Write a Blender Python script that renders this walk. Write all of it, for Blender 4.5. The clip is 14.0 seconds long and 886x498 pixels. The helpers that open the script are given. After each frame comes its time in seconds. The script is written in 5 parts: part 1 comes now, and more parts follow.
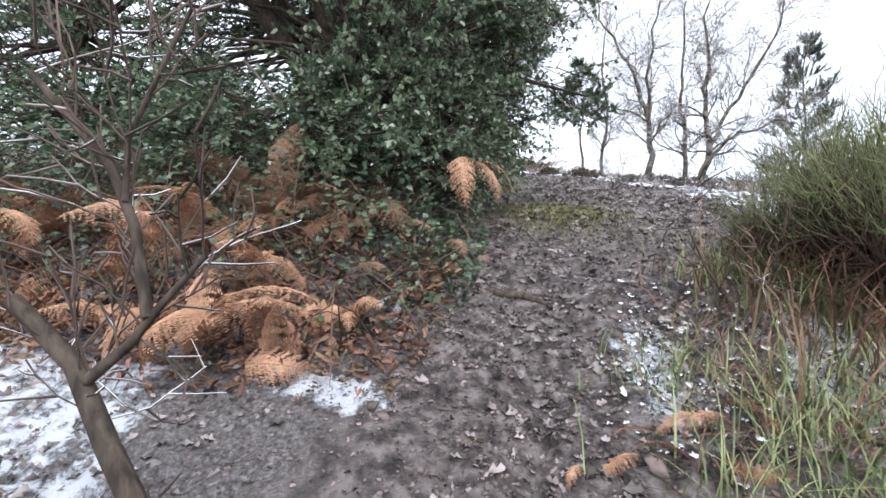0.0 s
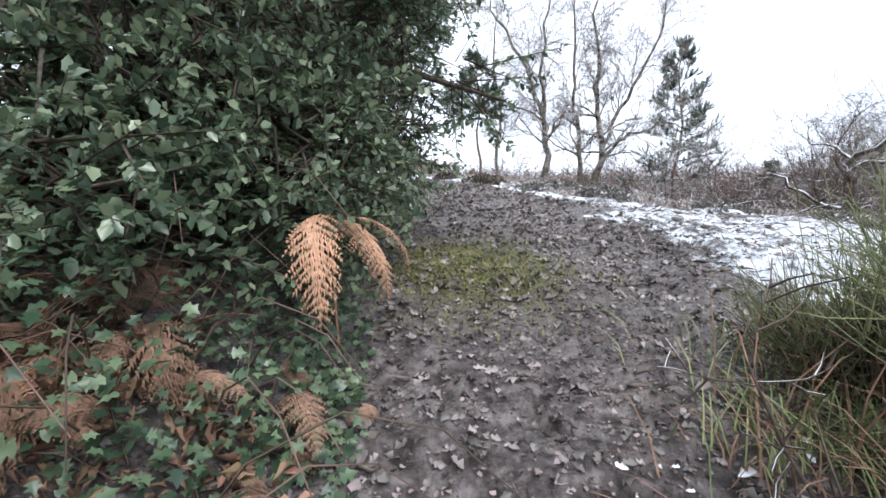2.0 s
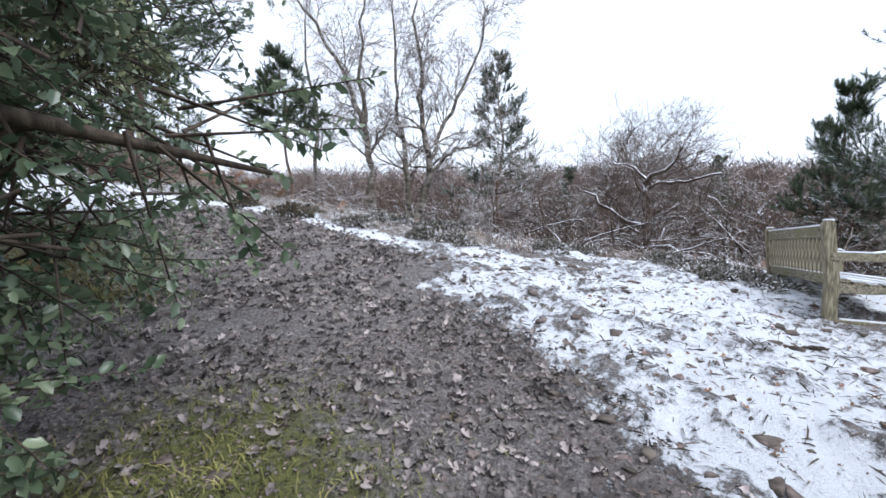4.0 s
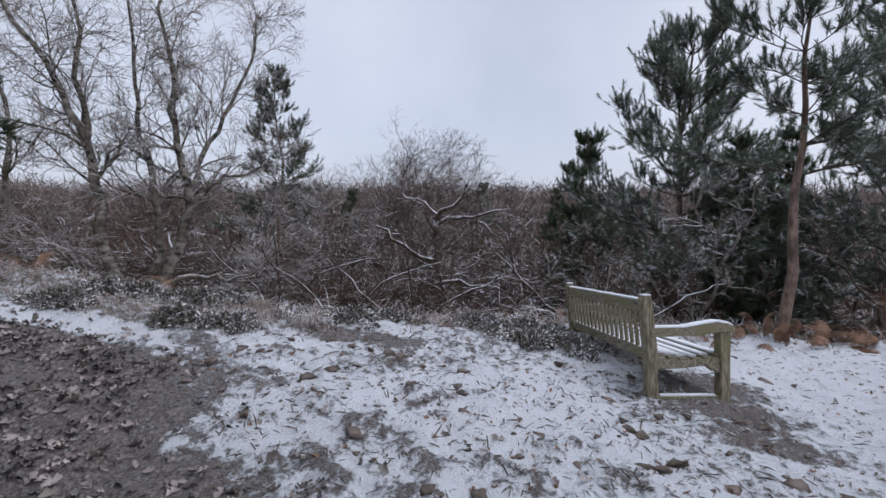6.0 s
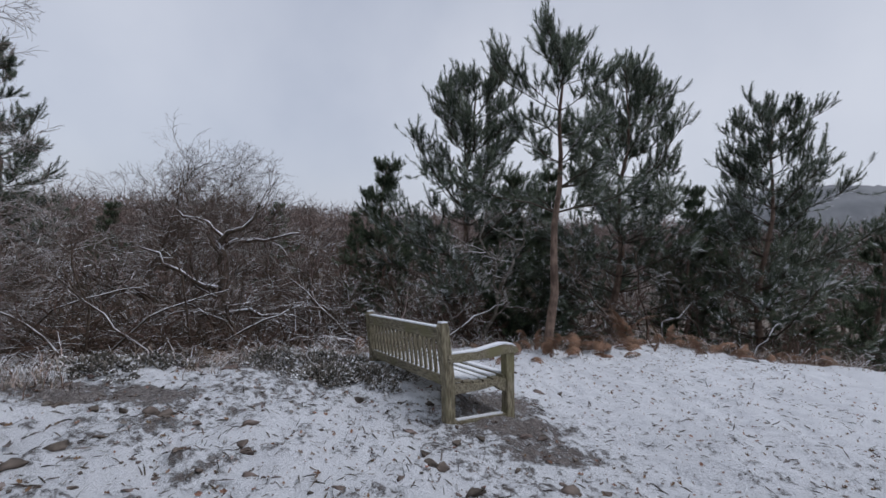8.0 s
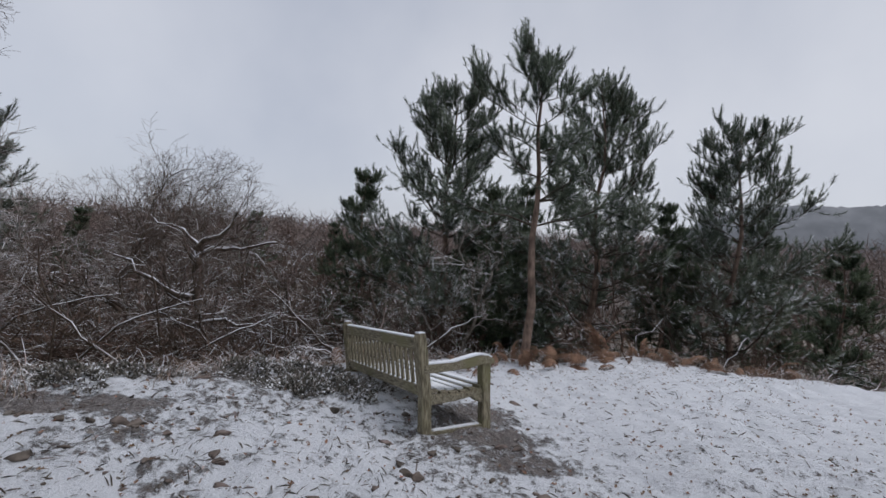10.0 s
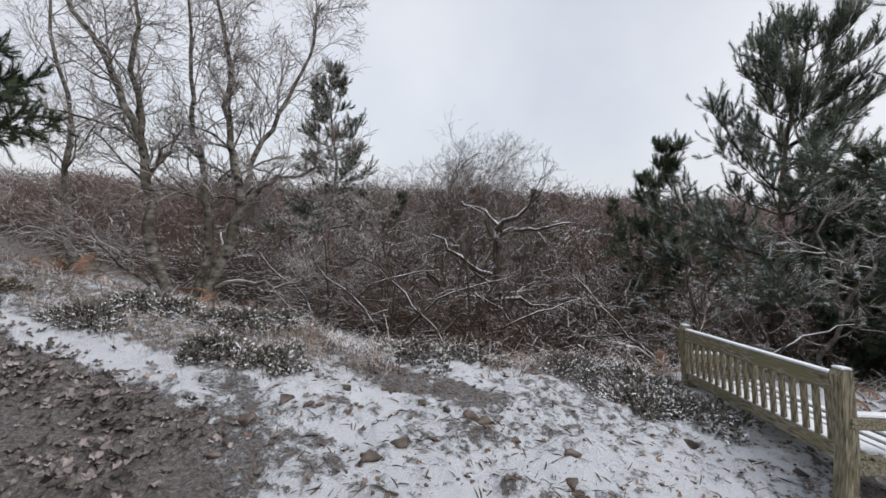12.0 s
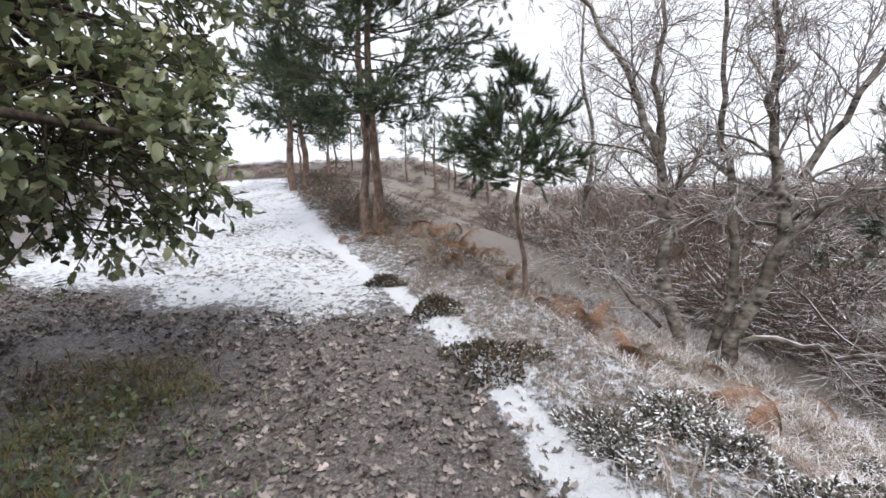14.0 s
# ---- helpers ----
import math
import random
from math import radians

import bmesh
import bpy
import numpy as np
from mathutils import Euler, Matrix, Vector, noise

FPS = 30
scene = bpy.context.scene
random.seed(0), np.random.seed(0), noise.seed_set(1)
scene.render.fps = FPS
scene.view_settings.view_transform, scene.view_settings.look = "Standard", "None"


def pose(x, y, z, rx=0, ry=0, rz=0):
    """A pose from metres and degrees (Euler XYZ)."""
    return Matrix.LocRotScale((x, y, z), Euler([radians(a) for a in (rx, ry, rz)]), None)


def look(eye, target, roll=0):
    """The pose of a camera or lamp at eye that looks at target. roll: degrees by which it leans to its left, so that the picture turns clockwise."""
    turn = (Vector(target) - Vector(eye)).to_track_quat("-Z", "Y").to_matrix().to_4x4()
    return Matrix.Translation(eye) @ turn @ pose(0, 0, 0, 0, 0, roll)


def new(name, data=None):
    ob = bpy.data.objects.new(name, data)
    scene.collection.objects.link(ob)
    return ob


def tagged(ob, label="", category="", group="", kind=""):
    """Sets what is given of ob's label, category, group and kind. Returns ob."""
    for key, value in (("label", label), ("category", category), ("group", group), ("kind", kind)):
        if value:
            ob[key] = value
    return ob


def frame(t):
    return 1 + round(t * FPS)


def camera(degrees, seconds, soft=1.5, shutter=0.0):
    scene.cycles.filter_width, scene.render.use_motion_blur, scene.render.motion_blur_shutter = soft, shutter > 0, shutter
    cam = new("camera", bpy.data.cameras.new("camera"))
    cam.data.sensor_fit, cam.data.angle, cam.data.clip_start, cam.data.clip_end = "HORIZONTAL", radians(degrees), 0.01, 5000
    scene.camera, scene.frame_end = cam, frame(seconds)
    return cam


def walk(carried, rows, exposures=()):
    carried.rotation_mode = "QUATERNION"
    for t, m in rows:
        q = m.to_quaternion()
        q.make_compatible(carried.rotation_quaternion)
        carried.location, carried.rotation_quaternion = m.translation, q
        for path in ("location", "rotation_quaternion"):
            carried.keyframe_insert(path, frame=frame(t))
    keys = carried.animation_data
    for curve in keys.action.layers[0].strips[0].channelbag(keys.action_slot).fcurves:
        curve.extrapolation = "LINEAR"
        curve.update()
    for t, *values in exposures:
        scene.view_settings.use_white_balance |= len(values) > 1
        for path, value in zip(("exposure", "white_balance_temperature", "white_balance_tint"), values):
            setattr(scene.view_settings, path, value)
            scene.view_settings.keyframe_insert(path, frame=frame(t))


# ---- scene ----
cam = camera(87.2, 14.0, 1.6)
PATH = [
    (0, (1.094, 0.528, 1.691), (0.826, 2.498, 1.466), 0.1),
    (0.5, (1.183, 0.878, 1.777), (1.191, 2.865, 1.546), 0.9),
    (1, (1.145, 1.298, 1.835), (1.208, 3.285, 1.622), -0.1),
    (1.5, (1.129, 1.635, 1.95), (1.257, 3.615, 1.699), -0.5),
    (2, (1.096, 1.99, 2.065), (1.273, 3.964, 1.799), -0.7),
    (2.5, (1.116, 2.411, 2.195), (1.387, 4.377, 1.941), -0.8),
    (3, (1.358, 2.729, 2.276), (1.854, 4.644, 1.982), -1.3),
    (3.2, (1.433, 2.886, 2.371), (2.007, 4.778, 2.07), -1.5),
    (4.2, (1.7, 3.72, 2.66), (2.63, 5.49, 2.37), -0.6),
    (5.3, (1.881, 4.532, 2.889), (3.147, 6.053, 2.607), 0.4),
    (5.5, (1.986, 4.577, 2.904), (3.351, 6.011, 2.624), 0.3),
    (6, (2.253, 4.626, 3.037), (3.826, 5.84, 2.807), 0.2),
    (6.5, (2.363, 4.614, 3.053), (4.103, 5.585, 2.877), 0.0),
    (7, (2.466, 4.724, 3.072), (4.327, 5.44, 2.922), -0.1),
    (7.5, (2.495, 4.804, 3.068), (4.419, 5.338, 2.954), 1.1),
    (8, (2.454, 4.737, 3.068), (4.397, 5.195, 2.955), 2.5),
    (8.2, (2.407, 4.707, 3.065), (4.355, 5.149, 2.962), 2.9),
    (9.3, (2.41, 4.715, 3.06), (4.367, 5.1, 2.99), 3.4),
    (10.5, (2.416, 4.738, 3.058), (4.379, 5.119, 3.012), 3.7),
    (11, (2.47, 4.897, 3.02), (4.356, 5.557, 2.947), 3.8),
    (11.5, (2.569, 5.244, 3.068), (4.303, 6.229, 2.929), 3.2),
    (11.8, (2.684, 5.345, 3.108), (4.267, 6.555, 2.934), 2.3),
    (12, (2.731, 5.514, 3.12), (4.186, 6.868, 2.902), 2.1),
    (12.3, (2.904, 5.777, 3.223), (4.091, 7.371, 2.997), 0.7),
    (12.5, (2.921, 5.98, 3.303), (3.894, 7.71, 3.06), -0.2),
    (13, (2.981, 6.523, 3.406), (3.526, 8.433, 3.174), -0.9),
    (13.5, (3.091, 6.956, 3.446), (3.214, 8.938, 3.208), -1.3),
    (14, (2.954, 7.488, 3.472), (2.648, 9.452, 3.25), -1.5),
]
walk(cam, [(t, look(eye, target, roll)) for t, eye, target, roll in PATH],
     [(0, 1.26, 6100, 10), (3.2, 1.2, 6000, 10), (5.4, 0.25, 5950, 13), (6.5, -0.1, 6100, 14), (8.0, -0.22, 6150, 13), (11.0, -0.17, 6450, 12), (12.0, 0.2, 6550, 11), (13.0, 0.45, 6600, 11), (14, 0.85, 6600, 12)])

# ---- world, sun ----
world = bpy.data.worlds.new("winter_sky")
scene.world = world
world.use_nodes = True
wn, wl = world.node_tree.nodes, world.node_tree.links
wn.clear()
sky = wn.new("ShaderNodeTexSky")
sky.sky_type = "NISHITA"
sky.sun_disc = False
sky.sun_elevation, sky.sun_rotation = radians(32), radians(200)
coord = wn.new("ShaderNodeTexCoord")
cloud = wn.new("ShaderNodeTexNoise")
cloud.inputs["Scale"].default_value, cloud.inputs["Detail"].default_value = 1.7, 5
ramp = wn.new("ShaderNodeValToRGB")
ramp.color_ramp.elements[0].position, ramp.color_ramp.elements[0].color = 0.3, (5.5, 5.9, 6.7, 1)
ramp.color_ramp.elements[1].position, ramp.color_ramp.elements[1].color = 0.72, (7.8, 8.05, 8.5, 1)
mix = wn.new("ShaderNodeMix")
mix.data_type = "RGBA"
mix.inputs["Factor"].default_value = 0.9
back = wn.new("ShaderNodeBackground")
back.inputs["Strength"].default_value = 0.1
wout = wn.new("ShaderNodeOutputWorld")
wl.new(coord.outputs["Generated"], cloud.inputs["Vector"])
wl.new(cloud.outputs["Fac"], ramp.inputs["Fac"])
wl.new(sky.outputs["Color"], mix.inputs["A"])
wl.new(ramp.outputs["Color"], mix.inputs["B"])
wl.new(mix.outputs["Result"], back.inputs["Color"])
wl.new(back.outputs["Background"], wout.inputs["Surface"])
sun = new("sun", bpy.data.lights.new("sun", "SUN"))
sun.data.energy, sun.data.angle, sun.data.color = 1.5, radians(35), (1.0, 0.97, 0.93)
sun.matrix_world = look((0, 0, 30), (-8, 16, 0))


# ---- materials ----
def material(name, c1, c2, scale=8.0, rough=0.85, bump=0.3, spread=0.0, c3=None, spec=0.3, snow=0.0, stretch=(1, 1, 1), coat=0.0, thin=0.0):
    """Two-tone procedural surface; spread varies pieces, c3 adds large stains, snow covers what faces up."""
    m = bpy.data.materials.new(name)
    m.use_nodes = True
    n, l = m.node_tree.nodes, m.node_tree.links
    b = n["Principled BSDF"]
    tc = n.new("ShaderNodeTexCoord")
    mp = n.new("ShaderNodeMapping")
    mp.inputs["Scale"].default_value = stretch
    l.new(tc.outputs["Object"], mp.inputs["Vector"])
    no = n.new("ShaderNodeTexNoise")
    no.inputs["Scale"].default_value, no.inputs["Detail"].default_value = scale, 6
    l.new(mp.outputs["Vector"], no.inputs["Vector"])
    r = n.new("ShaderNodeValToRGB")
    r.color_ramp.elements[0].position, r.color_ramp.elements[1].position = 0.34, 0.68
    r.color_ramp.elements[0].color, r.color_ramp.elements[1].color = (*c1, 1), (*c2, 1)
    l.new(no.outputs["Fac"], r.inputs["Fac"])
    out = r.outputs["Color"]

    def blend(a, colour, fac):
        x = n.new("ShaderNodeMix")
        x.data_type = "RGBA"
        l.new(a, x.inputs["A"])
        x.inputs["B"].default_value = (*colour, 1)
        l.new(fac, x.inputs["Factor"])
        return x.outputs["Result"]

    if c3:
        n3 = n.new("ShaderNodeTexNoise")
        n3.inputs["Scale"].default_value, n3.inputs["Detail"].default_value = scale * 0.22, 4
        l.new(tc.outputs["Object"], n3.inputs["Vector"])
        r3 = n.new("ShaderNodeMapRange")
        r3.inputs["From Min"].default_value, r3.inputs["From Max"].default_value = 0.48, 0.66
        l.new(n3.outputs["Fac"], r3.inputs["Value"])
        out = blend(out, c3, r3.outputs["Result"])
    if spread:
        g = n.new("ShaderNodeNewGeometry")
        h = n.new("ShaderNodeHueSaturation")
        mr = n.new("ShaderNodeMapRange")
        mr.inputs["To Min"].default_value, mr.inputs["To Max"].default_value = 1 - spread, 1 + spread
        l.new(g.outputs["Random Per Island"], mr.inputs["Value"])
        l.new(mr.outputs["Result"], h.inputs["Value"])
        hm = n.new("ShaderNodeMapRange")
        hm.inputs["To Min"].default_value, hm.inputs["To Max"].default_value = 0.5 + spread * 0.07, 0.5 - spread * 0.07
        l.new(g.outputs["Random Per Island"], hm.inputs["Value"])
        l.new(hm.outputs["Result"], h.inputs["Hue"])
        l.new(out, h.inputs["Color"])
        out = h.outputs["Color"]
    if snow:
        g2 = n.new("ShaderNodeNewGeometry")
        sx = n.new("ShaderNodeSeparateXYZ")
        l.new(g2.outputs["Normal"], sx.inputs["Vector"])
        ns = n.new("ShaderNodeTexNoise")
        ns.inputs["Scale"].default_value = 3.0
        l.new(tc.outputs["Object"], ns.inputs["Vector"])
        ad = n.new("ShaderNodeMath")
        ad.operation = "MULTIPLY_ADD"
        ad.inputs[1].default_value = 1.1
        l.new(ns.outputs["Fac"], ad.inputs[0])
        l.new(sx.outputs["Z"], ad.inputs[2])
        ms = n.new("ShaderNodeMapRange")
        ms.inputs["From Min"].default_value, ms.inputs["From Max"].default_value = 1.5 - snow, 1.75 - snow
        l.new(ad.outputs["Value"], ms.inputs["Value"])
        out = blend(out, (0.8, 0.82, 0.86), ms.outputs["Result"])
    l.new(out, b.inputs["Base Color"])
    b.inputs["Roughness"].default_value = rough
    b.inputs["Specular IOR Level"].default_value = spec
    if coat:
        b.inputs["Coat Weight"].default_value, b.inputs["Coat Roughness"].default_value = coat, 0.25
    if bump:
        bp = n.new("ShaderNodeBump")
        bp.inputs["Strength"].default_value, bp.inputs["Distance"].default_value = bump, 0.02
        l.new(no.outputs["Fac"], bp.inputs["Height"])
        l.new(bp.outputs["Normal"], b.inputs["Normal"])
    if thin:
        tr = n.new("ShaderNodeBsdfTranslucent")
        l.new(out, tr.inputs["Color"])
        ms2 = n.new("ShaderNodeMixShader")
        ms2.inputs["Fac"].default_value = thin
        l.new(b.outputs["BSDF"], ms2.inputs[1])
        l.new(tr.outputs["BSDF"], ms2.inputs[2])
        l.new(ms2.outputs["Shader"], n["Material Output"].inputs["Surface"])
    return m


def ground_material():
    """Trodden earth with leaf crumbs, moss, frosted turf and thin snow, laid out by the sheet's cover attributes."""
    m = bpy.data.materials.new("winter_ground")
    m.use_nodes = True
    n, l = m.node_tree.nodes, m.node_tree.links
    b = n["Principled BSDF"]
    tc = n.new("ShaderNodeTexCoord")

    def tex(scale, detail=6.0, rough=0.6):
        x = n.new("ShaderNodeTexNoise")
        x.inputs["Scale"].default_value, x.inputs["Detail"].default_value, x.inputs["Roughness"].default_value = scale, detail, rough
        l.new(tc.outputs["Object"], x.inputs["Vector"])
        return x.outputs["Fac"]

    def rampc(fac, *stops):
        x = n.new("ShaderNodeValToRGB")
        e = x.color_ramp.elements
        e[0].position, e[0].color = stops[0][0], (*stops[0][1], 1)
        e[1].position, e[1].color = stops[-1][0], (*stops[-1][1], 1)
        for p, c in stops[1:-1]:
            k = e.new(p)
            k.color = (*c, 1)
        l.new(fac, x.inputs["Fac"])
        return x.outputs["Color"]

    def cover(name, noise_out, amount, lo, hi):
        a = n.new("ShaderNodeAttribute")
        a.attribute_name = name
        x = n.new("ShaderNodeMath")
        x.operation = "MULTIPLY_ADD"
        x.inputs[1].default_value = amount
        l.new(noise_out, x.inputs[0])
        l.new(a.outputs["Fac"], x.inputs[2])
        r = n.new("ShaderNodeMapRange")
        r.inputs["From Min"].default_value, r.inputs["From Max"].default_value = lo + amount / 2, hi + amount / 2
        l.new(x.outputs["Value"], r.inputs["Value"])
        return r.outputs["Result"]

    def blend(a, c, fac):
        x = n.new("ShaderNodeMix")
        x.data_type = "RGBA"
        l.new(a, x.inputs["A"])
        l.new(c, x.inputs["B"])
        l.new(fac, x.inputs["Factor"])
        return x.outputs["Result"]

    fine, mid, big, grit = tex(46, 8, 0.7), tex(13, 6), tex(2.2, 5), tex(120, 3)
    mud = rampc(mid, (0.36, (0.035, 0.028, 0.026)), (0.49, (0.12, 0.099, 0.093)), (0.63, (0.27, 0.235, 0.222)))
    crumbs = rampc(fine, (0.36, (0.06, 0.05, 0.046)), (0.52, (0.19, 0.17, 0.164)), (0.66, (0.38, 0.35, 0.34)))
    c = blend(mud, crumbs, cover("litter", big, 1.0, 0.35, 0.75))
    moss = rampc(fine, (0.35, (0.04, 0.05, 0.015)), (0.6, (0.17, 0.17, 0.05)))
    c = blend(c, moss, cover("moss", mid, 1.2, 0.4, 0.75))
    turf = rampc(fine, (0.3, (0.07, 0.056, 0.045)), (0.6, (0.27, 0.23, 0.195)))
    c = blend(c, turf, cover("turf", mid, 1.0, 0.35, 0.7))
    white = rampc(grit, (0.3, (0.74, 0.77, 0.83)), (0.7, (0.84, 0.86, 0.9)))
    sn = cover("snow", tex(11, 12, 0.8), 1.75, 0.43, 0.56)
    c = blend(c, white, sn)
    l.new(c, b.inputs["Base Color"])
    r = n.new("ShaderNodeMapRange")
    r.inputs["To Min"].default_value, r.inputs["To Max"].default_value = 0.42, 0.9
    l.new(mid, r.inputs["Value"])
    l.new(r.outputs["Result"], b.inputs["Roughness"])
    hs = n.new("ShaderNodeMath")
    hs.operation = "MULTIPLY_ADD"
    hs.inputs[1].default_value = 0.6
    l.new(sn, hs.inputs[0])
    l.new(fine, hs.inputs[2])
    bp = n.new("ShaderNodeBump")
    bp.inputs["Strength"].default_value, bp.inputs["Distance"].default_value = 0.85, 0.05
    l.new(hs.outputs["Value"], bp.inputs["Height"])
    l.new(bp.outputs["Normal"], b.inputs["Normal"])
    return m


GROUND = ground_material()
SNOW = material("snow", (0.72, 0.75, 0.81), (0.85, 0.87, 0.9), 60, 0.8, 0.4)
OAKWOOD = material("weathered_teak", (0.1, 0.085, 0.055), (0.36, 0.32, 0.225), 14, 0.85, 0.5, 0.0, (0.2, 0.19, 0.1), stretch=(6, 6, 0.9))
OAKRAIL = material("weathered_teak_rail", (0.1, 0.086, 0.058), (0.38, 0.34, 0.25), 14, 0.85, 0.5, 0.0, (0.2, 0.185, 0.105), stretch=(0.9, 6, 6))
HOLLY_PALE = material("holly_leaf_olive", (0.11, 0.135, 0.07), (0.33, 0.36, 0.21), 3, 0.25, 0.0, 0.5, spec=0.5, thin=0.25)
HOLLY = material("holly_leaf", (0.075, 0.115, 0.066), (0.24, 0.3, 0.19), 3, 0.25, 0.0, 0.5, spec=0.55, thin=0.32)
IVY = material("bramble_leaf", (0.04, 0.075, 0.04), (0.13, 0.18, 0.1), 4, 0.35, 0.0, 0.5, spec=0.45, thin=0.15)
BRACKEN = material("dead_bracken", (0.25, 0.13, 0.075), (0.5, 0.3, 0.185), 5, 0.85, 0.0, 0.25)
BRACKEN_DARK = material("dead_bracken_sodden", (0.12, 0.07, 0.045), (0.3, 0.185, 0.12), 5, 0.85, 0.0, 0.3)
BARK = material("dark_bark", (0.035, 0.028, 0.022), (0.11, 0.085, 0.065), 18, 0.9, 0.6, 0.15, stretch=(2, 2, 0.5))
FROSTBARK = material("snowy_bark", (0.045, 0.035, 0.028), (0.14, 0.105, 0.08), 14, 0.9, 0.4, 0.2, snow=0.5)
TWIG = material("frosted_twig", (0.065, 0.049, 0.039), (0.18, 0.135, 0.108), 6, 0.9, 0.0, 0.4, snow=0.22)
BIRCHTWIG = material("birch_twig", (0.17, 0.145, 0.13), (0.44, 0.39, 0.36), 6, 0.9, 0.0, 0.3, snow=0.3)
BROWNTWIG = material("brown_twig", (0.065, 0.044, 0.034), (0.17, 0.115, 0.086), 4, 0.9, 0.0, 0.3)
HEATHSCRUB = material("heath_stem", (0.07, 0.054, 0.04), (0.22, 0.175, 0.13), 0.6, 0.9, 0.0, 0.5, (0.13, 0.08, 0.052))
BIRCHBARK = material("birch_bark", (0.03, 0.026, 0.022), (0.34, 0.31, 0.27), 7, 0.8, 0.6, 0.0, (0.1, 0.085, 0.06), snow=0.16, stretch=(1, 1, 1.6))
PINEBARK = material("pine_bark", (0.1, 0.07, 0.054), (0.29, 0.205, 0.16), 12, 0.9, 0.6, 0.0, (0.08, 0.055, 0.042), stretch=(1.5, 1.5, 0.6))
NEEDLE = material("pine_needle", (0.035, 0.055, 0.032), (0.13, 0.17, 0.1), 2, 0.55, 0.0, 0.5, snow=0.0, thin=0.2)
NEEDLE_FROST = material("pine_needle_frosted", (0.055, 0.08, 0.055), (0.19, 0.225, 0.165), 2, 0.6, 0.0, 0.5, snow=0.3, thin=0.2)
BROOM = material("broom_stem", (0.08, 0.095, 0.04), (0.26, 0.28, 0.14), 3, 0.7, 0.0, 0.35)
GRASS = material("green_grass", (0.11, 0.14, 0.055), (0.29, 0.325, 0.15), 5, 0.7, 0.0, 0.35)
MOSSY = material("moss_blade", (0.1, 0.105, 0.03), (0.27, 0.26, 0.09), 5, 0.8, 0.0, 0.35)
STRAW = material("dead_grass", (0.26, 0.19, 0.12), (0.52, 0.42, 0.3), 5, 0.8, 0.0, 0.35)
STRAW_FROST = material("frosted_dead_grass", (0.19, 0.145, 0.115), (0.47, 0.395, 0.335), 5, 0.8, 0.0, 0.45, snow=0.14)
HEATHER_BARE = material("dead_stalk", (0.04, 0.034, 0.028), (0.14, 0.115, 0.09), 6, 0.85, 0.0, 0.5)
HEATHER = material("heather", (0.04, 0.034, 0.024), (0.15, 0.125, 0.085), 6, 0.85, 0.0, 0.4, snow=0.16)
FROSTHEATH = material("frosted_heather", (0.095, 0.088, 0.074), (0.27, 0.25, 0.215), 6, 0.85, 0.0, 0.5, snow=0.42)
DEADLEAF = material("dead_leaf", (0.085, 0.074, 0.07), (0.36, 0.318, 0.295), 5, 0.5, 0.0, 0.5)
SNOWLEAF = material("snow_dusted_leaf", (0.12, 0.1, 0.085), (0.4, 0.36, 0.32), 5, 0.7, 0.0, 0.6, snow=0.28)
CRUMB = material("leaf_crumb", (0.05, 0.039, 0.034), (0.27, 0.225, 0.2), 9, 0.7, 0.0, 0.65)
STONE = material("earth_lump", (0.06, 0.048, 0.04), (0.19, 0.155, 0.135), 12, 0.9, 0.6, 0.3)
FARWOOD = material("far_wood", (0.13, 0.1, 0.09), (0.25, 0.2, 0.18), 0.35, 0.95, 0.0, 0.3)
# pale blue-grey: the haze of distance is put into the ridge's base colour
HAZED_HILL = material("far_hill_hazed", (0.15, 0.16, 0.175), (0.24, 0.25, 0.265), 0.06, 0.95, 0.0, 0.0)


# ---- mesh helpers ----
def mesh_of(name, verts, faces, smooth=False):
    """One mesh from arrays of corners and triangles."""
    me = bpy.data.meshes.new(name)
    verts, faces = np.asarray(verts, dtype=np.float32), np.asarray(faces, dtype=np.int32)
    me.vertices.add(len(verts))
    me.vertices.foreach_set("co", verts.ravel())
    me.loops.add(faces.size)
    me.loops.foreach_set("vertex_index", faces.ravel())
    me.polygons.add(len(faces))
    me.polygons.foreach_set("loop_start", np.arange(0, faces.size, 3, dtype=np.int32))
    if smooth:
        me.polygons.foreach_set("use_smooth", np.ones(len(faces), dtype=bool))
    me.update(calc_edges=True)
    return me


def thing(name, x, y, z, label, category, group="", kind="", turn=0.0, size=1.0):
    ob = new(name)
    ob.empty_display_size = 0.1
    ob.matrix_world = pose(x, y, z, 0, 0, turn) @ Matrix.Scale(size, 4)
    return tagged(ob, label, category, group, kind)


def part(name, me, mat, parent=None, label="", kind=""):
    """Links a mesh or a bmesh as one object under its thing."""
    if isinstance(me, bmesh.types.BMesh):
        data = bpy.data.meshes.new(name)
        me.to_mesh(data)
        me.free()
        me = data
    if not me.materials:
        me.materials.append(mat)
    ob = new(name, me)
    ob.parent = parent
    return tagged(ob, label, "", "", kind)


def stamp(tv, tf, basis, pos):
    """Copies of a small template at many places: corners and triangles of the whole."""
    tv, tf = np.asarray(tv, float), np.asarray(tf, int)
    v = np.einsum("kij,nj->kni", basis, tv) + pos[:, None, :]
    f = tf[None] + (np.arange(len(pos)) * len(tv))[:, None, None]
    return v.reshape(-1, 3), f.reshape(-1, 3)


def join(*pairs):
    vs, fs, k = [], [], 0
    for v, f in pairs:
        vs.append(v)
        fs.append(np.asarray(f, int) + k)
        k += len(v)
    return np.concatenate(vs), np.concatenate(fs)


def unit(a):
    return a / np.maximum(np.linalg.norm(a, axis=-1, keepdims=True), 1e-9)


